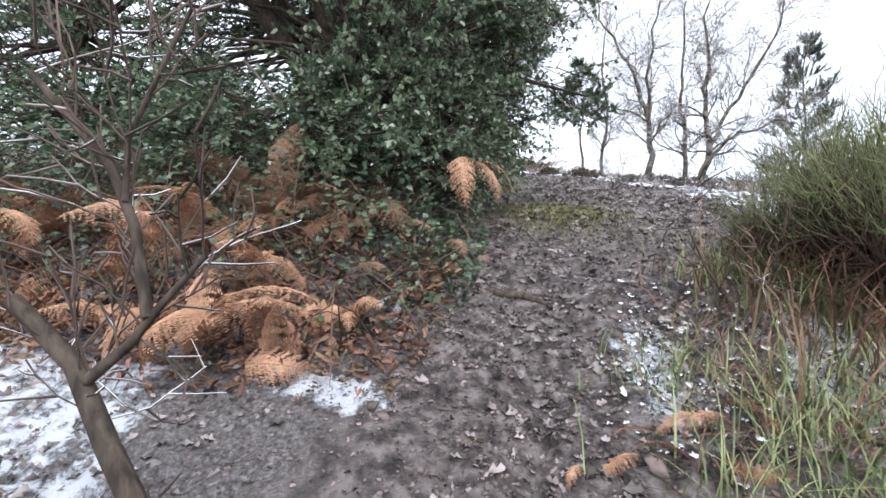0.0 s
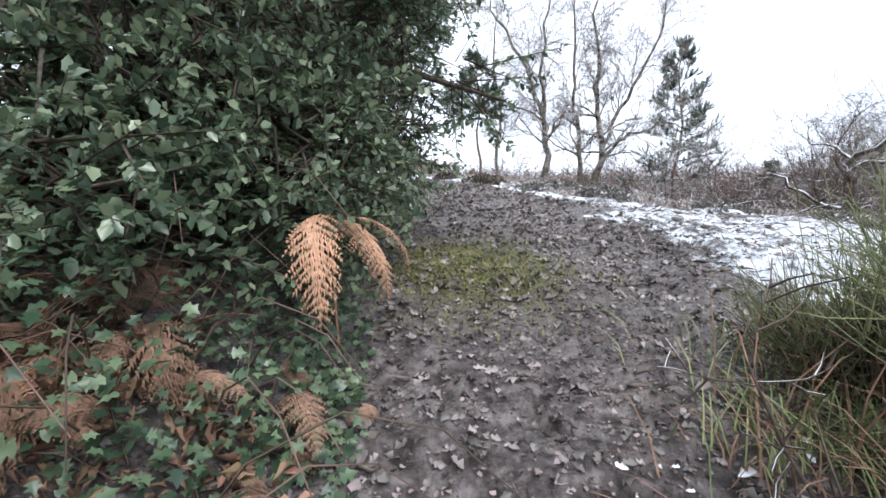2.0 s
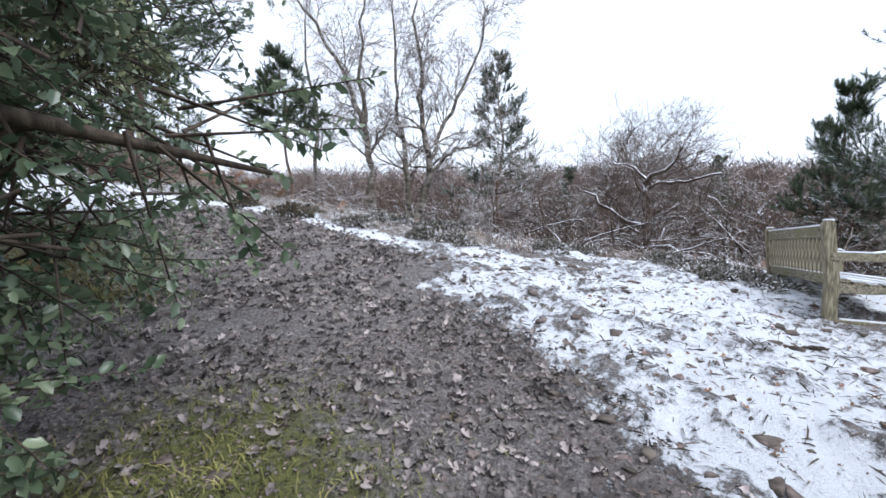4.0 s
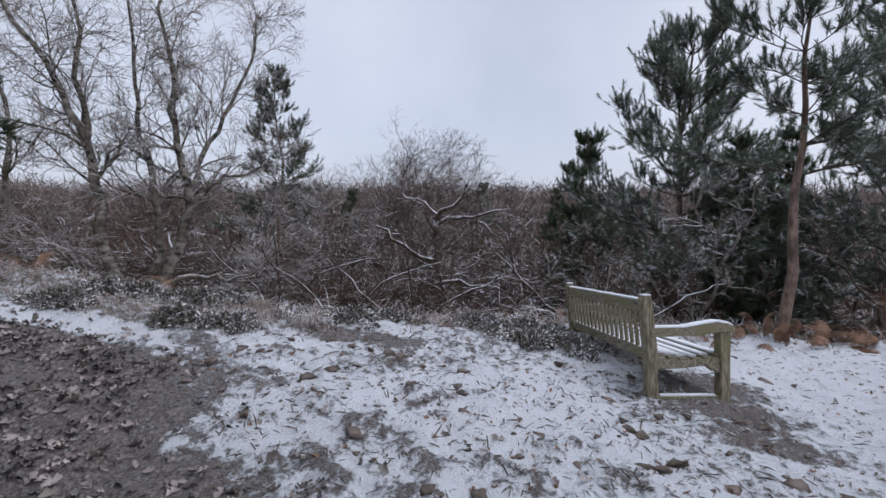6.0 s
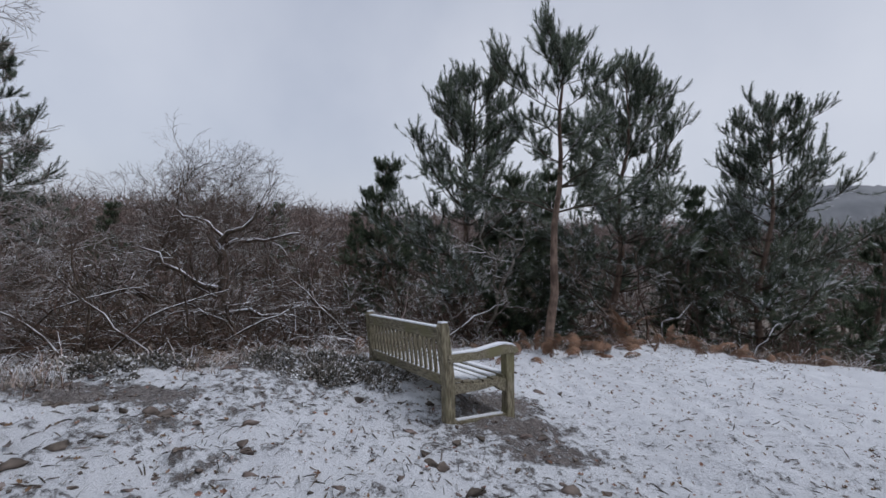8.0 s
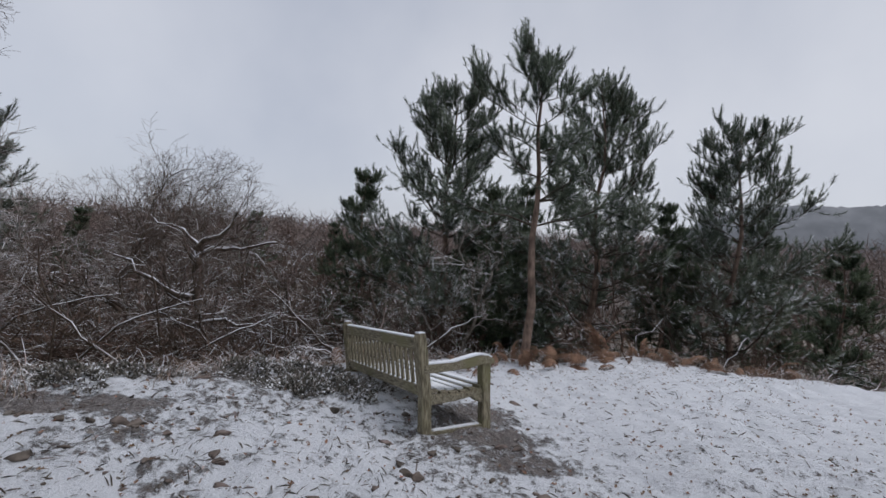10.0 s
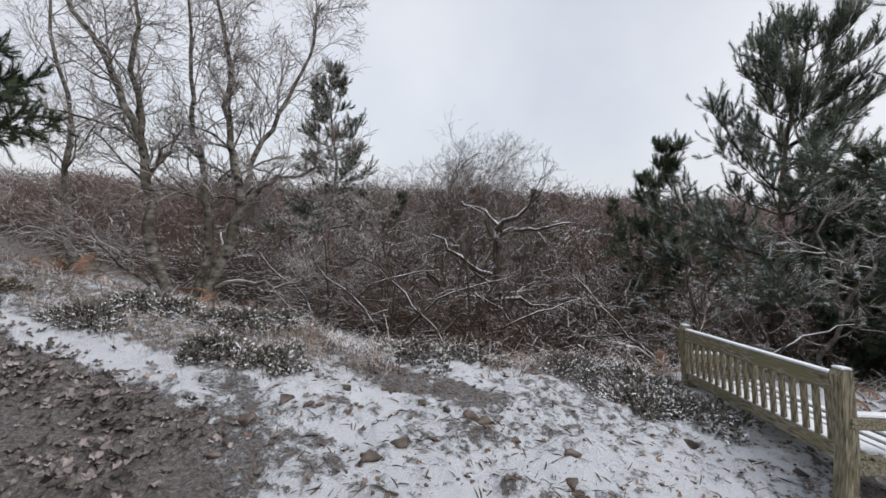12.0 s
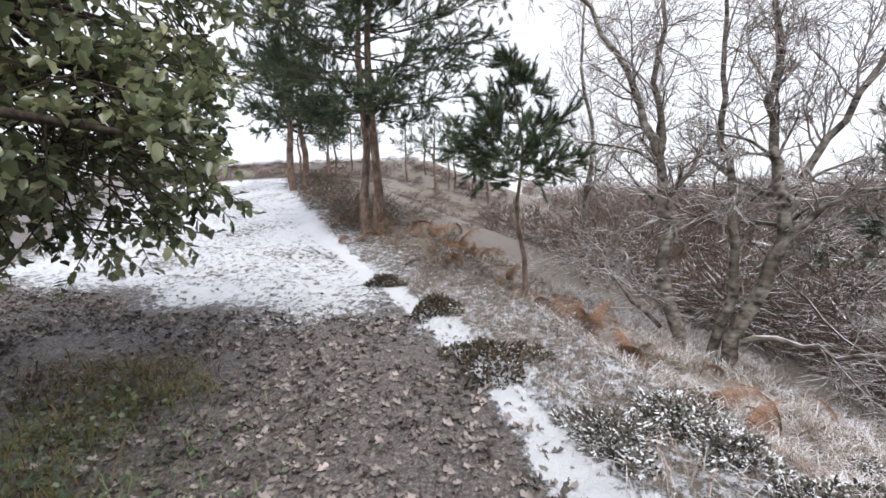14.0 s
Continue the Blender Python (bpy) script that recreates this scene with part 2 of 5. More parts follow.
def bases(along, size, rng, up=None, jitter=0.0):
    """Frames whose second axis runs along the given ways; the third turns at random, or towards up."""
    along = unit(along)
    ref = unit(rng.normal(size=along.shape)) if up is None else unit(np.broadcast_to(up, along.shape) + rng.normal(size=along.shape) * jitter)
    side = unit(np.cross(along, ref))
    top = np.cross(side, along)
    return np.stack([side, along, top], axis=2) * np.asarray(size).reshape(-1, 1, 1)


class Tubes:
    """Gathers tapered round branches into one mesh."""

    def __init__(self):
        self.v, self.f, self.k = [], [], 0

    def add(self, pts, radii, sides=5):
        p = np.asarray(pts, float)
        r = np.asarray(radii, float)
        d = unit(np.gradient(p, axis=0))
        ref = np.array((0.31, 0.17, 0.93)) if abs(d[0][2]) < 0.85 else np.array((0.95, 0.2, 0.1))
        a = unit(np.cross(d, ref))
        b = np.cross(d, a)
        t = np.arange(sides) * (2 * math.pi / sides)
        ring = p[:, None] + r[:, None, None] * (np.cos(t)[None, :, None] * a[:, None] + np.sin(t)[None, :, None] * b[:, None])
        n = len(p)
        i = (np.arange(n - 1)[:, None] * sides + np.arange(sides)[None]).ravel()
        j = (np.arange(n - 1)[:, None] * sides + (np.arange(sides)[None] + 1) % sides).ravel()
        self.v.append(ring.reshape(-1, 3))
        self.f.append(np.concatenate([np.stack([i, j, j + sides], 1), np.stack([i, j + sides, i + sides], 1)]) + self.k)
        self.k += n * sides

    def mesh(self, name, smooth=True):
        return mesh_of(name, np.concatenate(self.v), np.concatenate(self.f), smooth)


def grow(tubes, rng, p, d, length, radius, depth, kids, ratio=0.6, angle=40, wiggle=0.16, lift=0.03, tips=None, thin=None, start=0.25, steps=5, least=0.004):
    """A branch and, from it, its lesser branches. The finest go to thin, tips collects the ends."""
    pts, ways = [np.array(p, float)], [unit(np.array(d, float))]
    for _ in range(steps):
        w = unit(ways[-1] + rng.normal(size=3) * wiggle + np.array((0, 0, lift)))
        ways.append(w)
        pts.append(pts[-1] + w * (length / steps))
    end = max(radius * 0.35, least * 0.6)
    rad = np.linspace(radius, end, steps + 1)
    into = tubes if radius > 0.02 or thin is None else thin
    into.add(pts, rad, 7 if radius > 0.06 else 5 if radius > 0.025 else 3)
    if tips is not None:
        tips.append((pts[-1], ways[-1]))
        if depth == 0:
            tips.append((pts[-3], ways[-3]))
    if depth <= 0:
        return
    for k in range(kids[-depth]):
        t = start + (1 - start) * (k + rng.random()) / kids[-depth]
        i = min(int(t * steps), steps - 1)
        q = pts[i] + (pts[i + 1] - pts[i]) * (t * steps - i)
        side = unit(np.cross(ways[i], rng.normal(size=3)))
        a = radians(angle * (0.6 + 0.8 * rng.random()))
        w = ways[i] * math.cos(a) + side * math.sin(a)
        grow(tubes, rng, q, w, length * ratio * (1.15 - 0.55 * t) * (0.75 + 0.5 * rng.random()), max(rad[i] * 0.62, least), depth - 1, kids, ratio, angle, wiggle * 1.15, lift, tips, thin, 0.15, max(3, steps - 1) if depth > 1 else 2, least)


# ---- ground ----
def smooth(a, b, x):
    t = np.clip((x - a) / (b - a), 0, 1)
    return t * t * (3 - 2 * t)


def climb(y):
    """Height of the trodden way, from the hollow in the south up to the northern heath."""
    return np.interp(y, (-60, -8, -3, 0.5, 1.5, 2.6, 3.4, 4.6, 6, 8, 10, 12, 14, 17, 20, 23, 27, 34, 44, 56, 75, 130),
                     (-6, -1.6, -0.6, 0.3, 0.62, 0.95, 1.2, 1.5, 1.62, 1.76, 1.96, 2.2, 2.42, 2.85, 3.4, 3.95, 4.25, 4.35, 5.0, 6.9, 8.5, 8.8))


def brink(y):
    """Where the shoulder of the hill begins to fall away to the east."""
    return np.interp(y, (-40, -10, 0, 3, 5, 7, 9, 11, 13, 17, 22, 30, 60), (6, 9, 10.2, 10.7, 9.8, 7.5, 5.1, 3.9, 2.9, 0.9, -1.5, -4.5, -9))


def rim(y):
    """Eastern edge of the trodden way."""
    return np.interp(y, (3.0, 4.2, 5.0, 5.85, 7.0, 8.0, 8.8, 9.65, 11.4, 12.3, 16.5, 24), (2.6, 3.0, 3.25, 3.3, 3.5, 3.7, 3.6, 3.2, 2.4, 1.8, -1.2, -6))


def height(x, y):
    x, y = np.asarray(x, float), np.asarray(y, float)
    level = y + (np.maximum(y, 4.6) - y) * smooth(2.7, 4.6, x) * smooth(-8, 0, y)
    z = climb(level) - 0.06 * np.clip(x - 4, 0, 8) * smooth(12, 8, y)
    z = z + 0.34 * smooth(0.85, 0.15, x) * smooth(2.7, 3.4, y) * smooth(9.5, 7, y)
    z = z + 0.1 * smooth(1.6, 2.3, x) * smooth(4.2, 3.2, y) + 0.03 * np.clip(-x - 1, 0, 8)
    z = z - 0.09 * np.exp(-((x - 1.2 - 0.05 * np.sin(y * 3)) / 0.09) ** 2) * smooth(1.3, 1.7, y) * smooth(2.9, 2.4, y)
    d = np.clip(x - brink(y), 0, None)
    fall = 0.37 * d + 0.25 * (1 - np.exp(-d))
    low = -4.2 + 0.6 * np.sin(x * 0.07 + y * 0.05)
    fallen = z - fall
    w = smooth(0.5, 9, d)
    z = fallen * (1 - w) + np.maximum(fallen, low) * w
    return z


def churn_at(x, y):
    return noise.noise(Vector((x * 3.1, y * 3.1, 6))) + 0.8 * noise.noise(Vector((x * 7.3, y * 7.3, 2)))


def worn_at(x, y):
    """How far the snow is trampled to clods between the way and the bench."""
    return smooth(6.4, 4.2, x) * smooth(2.6, 3.4, x) * smooth(8.8, 7.6, y) * smooth(3.4, 4.2, y)


def rough_ground(x, y, near):
    v = Vector((x, y, 0))
    w = float(worn_at(x, y)) if near > 0.5 else 0.0
    lump = w * 0.075 * max(0.0, churn_at(x, y) - 0.1) if w > 0 else 0.0
    return lump + near * (0.05 * noise.noise(v * 1.3) + 0.045 * noise.noise(v * 4.1) + 0.03 * noise.noise(v * 9.0)) + (1 - near) * 0.35 * noise.noise(v * 0.22)


def top(x, y):
    return float(height(x, y))


def steps_out(lo, hi, fine, far):
    a = list(np.arange(lo, hi, fine))
    s, b = fine, hi
    while b < far:
        a.append(b)
        s *= 1.12
        b += s
    s, b = fine, lo - fine
    while b > -far:
        a.insert(0, b)
        s *= 1.12
        b -= s
    return np.array(a)


def build_ground():
    xs, ys = steps_out(-2.6, 11.0, 0.055, 900), steps_out(0.4, 14.5, 0.055, 900)
    gx, gy = np.meshgrid(xs, ys)
    gx, gy = gx.ravel(), gy.ravel()
    z = height(gx, gy)
    near = smooth(30, 14, np.hypot(gx - 3, gy - 7))
    z = z + np.array([rough_ground(a, b, n) for a, b, n in zip(gx, gy, near)])
    nx, ny = len(xs), len(ys)
    i = (np.arange(ny - 1)[:, None] * nx + np.arange(nx - 1)[None]).ravel()
    f = np.concatenate([np.stack([i, i + 1, i + nx + 1], 1), np.stack([i, i + nx + 1, i + nx], 1)])
    me = mesh_of("ground", np.stack([gx, gy, z], 1), f, True)
    past = gx - rim(gy)
    d = gx - brink(gy)
    blot = np.array([noise.noise(Vector((a * 0.9, b * 0.9, 3))) for a, b in zip(gx, gy)])
    streak = np.array([noise.noise(Vector(((b - a * 0.3) * 0.55, (a + b * 0.3) * 1.9, 9))) for a, b in zip(gx, gy)])
    plateau = smooth(-1.25, 0.65, past + 0.5 * blot) * smooth(3.6, 4.3, gy + 1.3 * np.clip(gx - 3.3, 0, 5))
    churn = np.array([churn_at(a, b) for a, b in zip(gx, gy)])
    worn = worn_at(gx, gy)
    snow = plateau * (0.62 + 0.12 * blot - worn * (-0.03 + 0.3 * churn)) + 0.2 * plateau * smooth(6.2, 7.6, gx) * smooth(6.4, 5.2, gy)
    snow = snow - plateau * 0.28 * smooth(0.22, 0.5, streak) * smooth(7.6, 6.0, gx) * smooth(3.6, 4.6, gy)
    far = smooth(8.3, 9.5, gy)
    snow = snow * (1 - far) + far * (0.95 * np.exp(-((past - 0.17) / (0.2 + 0.07 * blot)) ** 2) + 0.46 * smooth(0.2, 0.5, past) * smooth(3.6, 1.0, past))
    snow = np.where(d > 0, np.minimum(snow, 0.42 - 0.05 * np.clip(d, 0, 3)), snow)
    north = smooth(10.9, 13.0, gy + 0.15 * gx + 0.5 * blot) * smooth(0.25, 0.0, past) * smooth(-7.5, -6.0, gx + (gy - 16) * 0.6) * smooth(30, 25, gy)
    snow = np.maximum(snow, (0.6 + 0.15 * blot) * north)
    left = smooth(-0.12, -0.45, gx - 0.35 * (2.1 - gy)) * smooth(1.2, 1.6, gy) * smooth(2.62, 2.4, gy + 0.1 * blot) * smooth(-2.6, -1.6, gx + 0.5 * blot)
    tongue = np.exp(-(((gx - 0.27) / 0.42) ** 4 + ((gy - 2.37 + 0.25 * (gx - 0.25)) / 0.13) ** 2))
    verge = np.exp(-(((gx - 1.74) / 0.2) ** 2 + ((gy - 2.6) / 0.5) ** 4))
    right = np.exp(-(((gx - 2.6) / 0.6) ** 2 + ((gy - 2.55) / 0.6) ** 2))
    snow = np.maximum(snow, 0.2)
    snow = np.maximum(snow, (0.58 + 0.2 * churn) * left)
    snow = np.maximum(snow, 0.8 * tongue)
    snow = np.maximum(snow, (0.66 + 0.15 * churn) * verge)
    snow = np.maximum(snow, (0.72 + 0.2 * churn) * right)
    snow = np.maximum(snow, 0.6 * np.exp(-(((gx - 0.5) / 0.3) ** 2 + ((gy - 2.95) / 0.18) ** 2)))
    snow = np.where((np.abs(gx - 6.35) < 0.9) & (np.abs(gy - 5.45) < 0.9), snow - 0.2 * np.exp(-(((gx - 6.85) / 0.35) ** 2 + ((gy - 5.15) / 0.3) ** 2)), snow)
    snow = np.where((gy < 4) & (gx > 0.78) & (gx < 1.36), snow * 0.25, snow)
    snow = snow - 0.2 * np.exp(-(((gx - 6.9) / 0.3) ** 2 + ((gy - 5.0) / 0.25) ** 2)) - 0.2 * np.exp(-(((gx - 6.45) / 0.55) ** 2 + ((gy - 5.35) / 0.4) ** 2))
    litter = 0.5 + 0.35 * smooth(4.4, 5.4, gy) - 0.5 * smooth(0.3, 0.8, gx) * smooth(4.2, 3.0, gy) + 0.3 * smooth(0.6, 0.1, gx)
    moss = 0.85 * np.exp(-(((gx - 1.55) / 0.7) ** 2 + ((gy - 5.1) / 1.0) ** 2)) + 0.55 * np.exp(-(((gx - 0.7) / 0.7) ** 2 + ((gy - 8.6) / 1.6) ** 2)) + 0.1
    turf = smooth(0.2, 0.7, past) * smooth(8.2, 9.2, gy) * 0.9 + 0.9 * smooth(0.0, 1.0, d) + 0.8 * smooth(22, 30, gy)
    for name, values in (("snow", snow), ("litter", litter), ("moss", moss), ("turf", np.clip(turf, 0, 1))):
        me.attributes.new(name, "FLOAT", "POINT").data.foreach_set("value", values.astype(np.float32))
    me.materials.append(GROUND)
    return tagged(new("ground", me), "trodden earth hilltop with leaf litter, moss and patchy thin snow", "ground", "", "structure")


build_ground()


def on_ground(x, y):
    near = float(smooth(30, 14, math.hypot(x - 3, y - 7)))
    return top(x, y) + rough_ground(x, y, near)


# ---- bench ----
def box(bm, sx, sy, sz, m=None, bevel=0.006):
    made = bmesh.ops.create_cube(bm, size=1)["verts"]
    bmesh.ops.scale(bm, vec=(sx, sy, sz), verts=made)
    edges = list({e for v in made for e in v.link_edges})
    out = bmesh.ops.bevel(bm, geom=edges, offset=bevel, segments=2, affect="EDGES", profile=0.7)
    vs = list({v for f in out["faces"] for v in f.verts} | {v for v in made if v.is_valid})
    if m is not None:
        bmesh.ops.transform(bm, matrix=m, verts=vs)
    return vs


def single(sx, sy, sz, m=None, bevel=0.006):
    bm = bmesh.new()
    box(bm, sx, sy, sz, m, bevel)
    return bm


def strip_profile(profile, width, x0):
    """A board cut to a curved outline: profile holds (y, z) corners, width runs along x."""
    bm = bmesh.new()
    a = [bm.verts.new((x0 - width / 2, y, z)) for y, z in profile]
    b = [bm.verts.new((x0 + width / 2, y, z)) for y, z in profile]
    n = len(a)
    for i in range(n):
        bm.faces.new((a[i], a[(i + 1) % n], b[(i + 1) % n], b[i]))
    bm.faces.new(a[::-1])
    bm.faces.new(b)
    bmesh.ops.recalc_face_normals(bm, faces=bm.faces)
    bmesh.ops.bevel(bm, geom=[e for e in bm.edges if abs(e.calc_face_angle(0)) > 0.9], offset=0.007, segments=2, affect="EDGES")
    return bm


def build_bench():
    along = math.degrees(math.atan2(1.189, 1.34))
    bench = new("park_bench")
    bench.matrix_world = pose(6.09, 5.48, 1.36) @ pose(0, 0, 0, 0, 0, along) @ pose(0, 0, 0, 1.0, 7.7, 0)
    tagged(bench, "weathered lichen-stained wooden park bench dusted with snow", "bench")
    L, D = 1.78, 0.6
    for x in (0.0, L):
        post = part("rear_post", strip_profile([(-0.045, -0.08), (0.045, -0.08), (0.045, 0.4), (0.095, 0.85), (0.08, 0.885), (0.045, 0.895), (0.015, 0.88), (-0.042, 0.42)], 0.088, x), OAKWOOD, bench)
        part("front_post", strip_profile([(-D - 0.045, -0.08), (-D + 0.045, -0.08), (-D + 0.042, 0.3), (-D + 0.05, 0.62), (-D - 0.05, 0.62), (-D - 0.042, 0.3)], 0.085, x), OAKWOOD, bench)
        arm = part("armrest", strip_profile([(0.03, 0.56), (0.03, 0.632), (-0.26, 0.636), (-0.42, 0.664), (-0.53, 0.68), (-0.62, 0.672), (-0.68, 0.64), (-0.69, 0.61), (-0.66, 0.598), (-0.55, 0.6), (-0.4, 0.575)], 0.105, x), OAKRAIL, bench)
        part("snow_cap", strip_profile([(0.0, 0.63), (0.0, 0.644), (-0.26, 0.65), (-0.42, 0.68), (-0.53, 0.697), (-0.62, 0.688), (-0.675, 0.655), (-0.64, 0.656), (-0.53, 0.678), (-0.42, 0.662), (-0.26, 0.634)], 0.09, x), SNOW, arm, "thin white snow")
        part("seat_bearer", strip_profile([(-0.03, 0.3), (-0.03, 0.39), (-0.27, 0.368), (-0.45, 0.378), (-D + 0.03, 0.4), (-D + 0.03, 0.26), (-D + 0.1, 0.29), (-D + 0.16, 0.33), (-0.27, 0.31)], 0.06, x), OAKRAIL, bench)
        foot = part("foot_rail", single(0.06, D - 0.07, 0.075, pose(x, -D / 2, 0.05)), OAKRAIL, bench)
        part("snow_cap", single(0.045, D - 0.14, 0.012, pose(x, -D / 2, 0.093), 0.004), SNOW, foot, "thin white snow")
        part("snow_cap", single(0.075, 0.06, 0.014, pose(x, 0.05, 0.894), 0.006), SNOW, post, "thin white snow")
    lean = -math.degrees(math.atan2(0.052, 0.45))
    rail = part("top_rail", single(L - 0.085, 0.045, 0.1, pose(L / 2, 0.05, 0.8, lean)), OAKRAIL, bench)
    part("snow_cap", single(L - 0.1, 0.04, 0.014, pose(L / 2, 0.057, 0.856, lean), 0.006), SNOW, rail, "thin white snow")
    rail = part("lower_back_rail", single(L - 0.085, 0.045, 0.085, pose(L / 2, 0.0, 0.41, lean)), OAKRAIL, bench)
    part("snow_cap", single(L - 0.1, 0.03, 0.01, pose(L / 2, 0.0, 0.457, lean), 0.004), SNOW, rail, "thin white snow")
    slat = None
    count = 17
    for i in range(count):
        x = 0.1 + (L - 0.2) * i / (count - 1)
        if slat is None:
            slat = part("back_slat", single(0.046, 0.018, 0.33, pose(0, 0.024, 0.605, lean), 0.004), OAKWOOD, bench)
            slat.location = (x, 0, 0)
        else:
            s = part("back_slat", slat.data, OAKWOOD, bench)
            s.location = (x, 0, 0)
    for i in range(6):
        y = -0.085 - 0.098 * i
        z = 0.405 - 0.03 * math.sin(i / 5 * math.pi)
        board = part("seat_slat", single(L + 0.02, 0.078, 0.024, pose(L / 2, y, z)), OAKRAIL, bench)
        part("snow_cap", single(L - 0.1, 0.07, 0.016, pose(L / 2, y, z + 0.019), 0.006), SNOW, board, "thin white snow")
    part("front_rail", single(L - 0.085, 0.04, 0.08, pose(L / 2, -D + 0.0, 0.34)), OAKRAIL, bench)
    return bench


build_bench()

# ---- plants: leaf shapes ----
HOLLY_LEAF = ([(0, 0, 0), (0, 0.5, -0.03), (0, 1, -0.1), (-0.25, 0.2, 0.08), (-0.24, 0.44, 0.03), (-0.28, 0.64, 0.1), (0.25, 0.2, 0.08), (0.24, 0.44, 0.03), (0.28, 0.64, 0.1)],
              [(0, 4, 3), (0, 1, 4), (1, 5, 4), (1, 2, 5), (0, 6, 7), (0, 7, 1), (1, 7, 8), (1, 8, 2)])
IVY_LEAF = ([(0, 0, 0), (0, 0.45, -0.04), (0, 1, -0.1), (-0.42, 0.12, 0.02), (-0.2, 0.36, 0.04), (-0.5, 0.55, 0.05), (-0.17, 0.68, 0.02), (0.42, 0.12, 0.02), (0.2, 0.36, 0.04), (0.5, 0.55, 0.05), (0.17, 0.68, 0.02)],
            [(0, 4, 3), (0, 1, 4), (4, 6, 5), (1, 6, 4), (1, 2, 6), (0, 7, 8), (0, 8, 1), (8, 9, 10), (1, 8, 10), (1, 10, 2)])
CURL_LEAF = ([(0, 0, 0.08), (0.02, 0.5, 0), (0.06, 1, 0.3), (-0.16, 0.2, 0.12), (-0.36, 0.42, 0.3), (-0.15, 0.6, 0.08), (-0.27, 0.82, 0.34), (0.2, 0.28, 0.16), (0.33, 0.5, 0.36), (0.14, 0.68, 0.1), (0.2, 0.86, 0.28)],
             [(0, 1, 3), (3, 1, 4), (4, 1, 5), (5, 1, 6), (6, 1, 2), (0, 7, 1), (7, 8, 1), (8, 9, 1), (9, 10, 1), (10, 2, 1)])
SLIVER = ([(-0.04, 0, 0), (0.04, 0.05, 0.01), (0.05, 0.55, 0.09), (-0.01, 1, 0.02)], [(0, 1, 2), (0, 2, 3)])



def brush_needles(rng, count=40, length=0.2):
    """One pine shoot: needles set round a short stem that runs along y, longest at its middle."""
    v, f = [], []
    for i in range(count):
        y = 0.85 * i / count
        a = rng.random() * 2 * math.pi
        o = np.array((math.cos(a), 0.3 + 0.9 * rng.random() + 0.5 * y, math.sin(a)))
        o = o / np.linalg.norm(o) * length * (0.7 + 0.5 * rng.random()) * (1.15 - 0.5 * y)
        s = np.array((-math.sin(a), 0, math.cos(a))) * 0.028
        b = np.array((0, y, 0))
        k = len(v)
        v += [b - s, b + s, b + o]
        f.append((k, k + 1, k + 2))
    return v, f


RNG = np.random.default_rng(7)
SHOOT = brush_needles(RNG, 42, 0.46)
SHOOT_FAR = brush_needles(RNG, 12, 0.42)


def leafy_shell(rng, centre, radii, shoots, leaves, leaf, length, floor_z=None, inner=0.72, droop=0.25, keep=None):
    """Leafy shoots over the outer part of a lumpy crown; returns leaf corners, triangles and the stems."""
    d = unit(rng.normal(size=(shoots, 3)))
    lump = np.array([1 + 0.22 * noise.noise(Vector(q) * 2.3 + Vector(centre)) + 0.14 * noise.noise(Vector(q) * 6 + Vector(centre)) for q in d])
    r = inner + (1 - inner) * np.sqrt(rng.random(shoots))
    p = np.array(centre) + d * np.array(radii) * (lump * r)[:, None]
    if keep is not None:
        ok = keep(p)
        p, d = p[ok], d[ok]
    if floor_z is not None:
        ok = p[:, 2] > floor_z
        p, d = p[ok], d[ok]
    way = unit(d * np.array((1, 1, 0.6)) + rng.normal(size=p.shape) * 0.55 + np.array((0, 0, -droop)))
    n = len(p)
    t = np.tile(np.linspace(0.05, 1, leaves), n)
    base = np.repeat(p, leaves, 0)
    wy = np.repeat(way, leaves, 0)
    stem = rng.uniform(0.18, 0.42, n)
    pos = base + wy * (t * np.repeat(stem, leaves))[:, None]
    out = unit(np.cross(wy, rng.normal(size=wy.shape)))
    la = unit(out + wy * 0.65)
    size = length * rng.uniform(0.65, 1.2, len(pos))
    v, f = stamp(*leaf, bases(la, size, rng, np.array((0.0, 0.0, 1.0)), 0.5), pos)
    return v, f, p, way, stem


def build_holly(name, label, x, y, z, crowns, limbs, rng, keep=None, leaf_len=0.07, droop=0.25, leaf=None):
    tree = thing(name, x, y, z, label, "tree")
    o = np.array((x, y, z))
    wood, sprigs, leaves = Tubes(), Tubes(), []
    for pts, r0, r1 in limbs:
        n = len(pts)
        wood.add(np.array(pts) - o, np.linspace(r0, r1, n), 8)
    for centre, radii, shoots, per in crowns:
        v, f, p, way, stem = leafy_shell(rng, centre, radii, shoots, per, HOLLY_LEAF, leaf_len, None, 0.66, droop, keep)
        leaves.append((v - o, f))
        for q, w, s in zip(p, way, stem):
            sprigs.add([q - o - w * 0.25, q - o, q - o + w * s], (0.008, 0.005, 0.002), 3)
        # inner limbs that carry the shell
        for k in range(0, len(p), max(7, len(p) // 60)):
            c = np.array(centre)
            m = (c * 0.55 + p[k] * 0.45) + rng.normal(size=3) * 0.12
            wood.add([c - o + rng.normal(size=3) * 0.06 * np.array(radii), m - o, p[k] - o], np.array((0.035, 0.018, 0.006)) * min(1.0, radii[0] * 0.6) * (0.4 if radii[0] < 1.2 else 1.0), 5)
    part("trunk", wood.mesh("holly_trunk"), BARK, tree)
    part("brushwood", sprigs.mesh("holly_brushwood"), BARK, tree, "", "stuff")
    v, f = join(*leaves)
    part("crown", mesh_of("holly_crown", v, f, True), leaf or HOLLY, tree, "glossy dark green spiny leaves")
    return tree


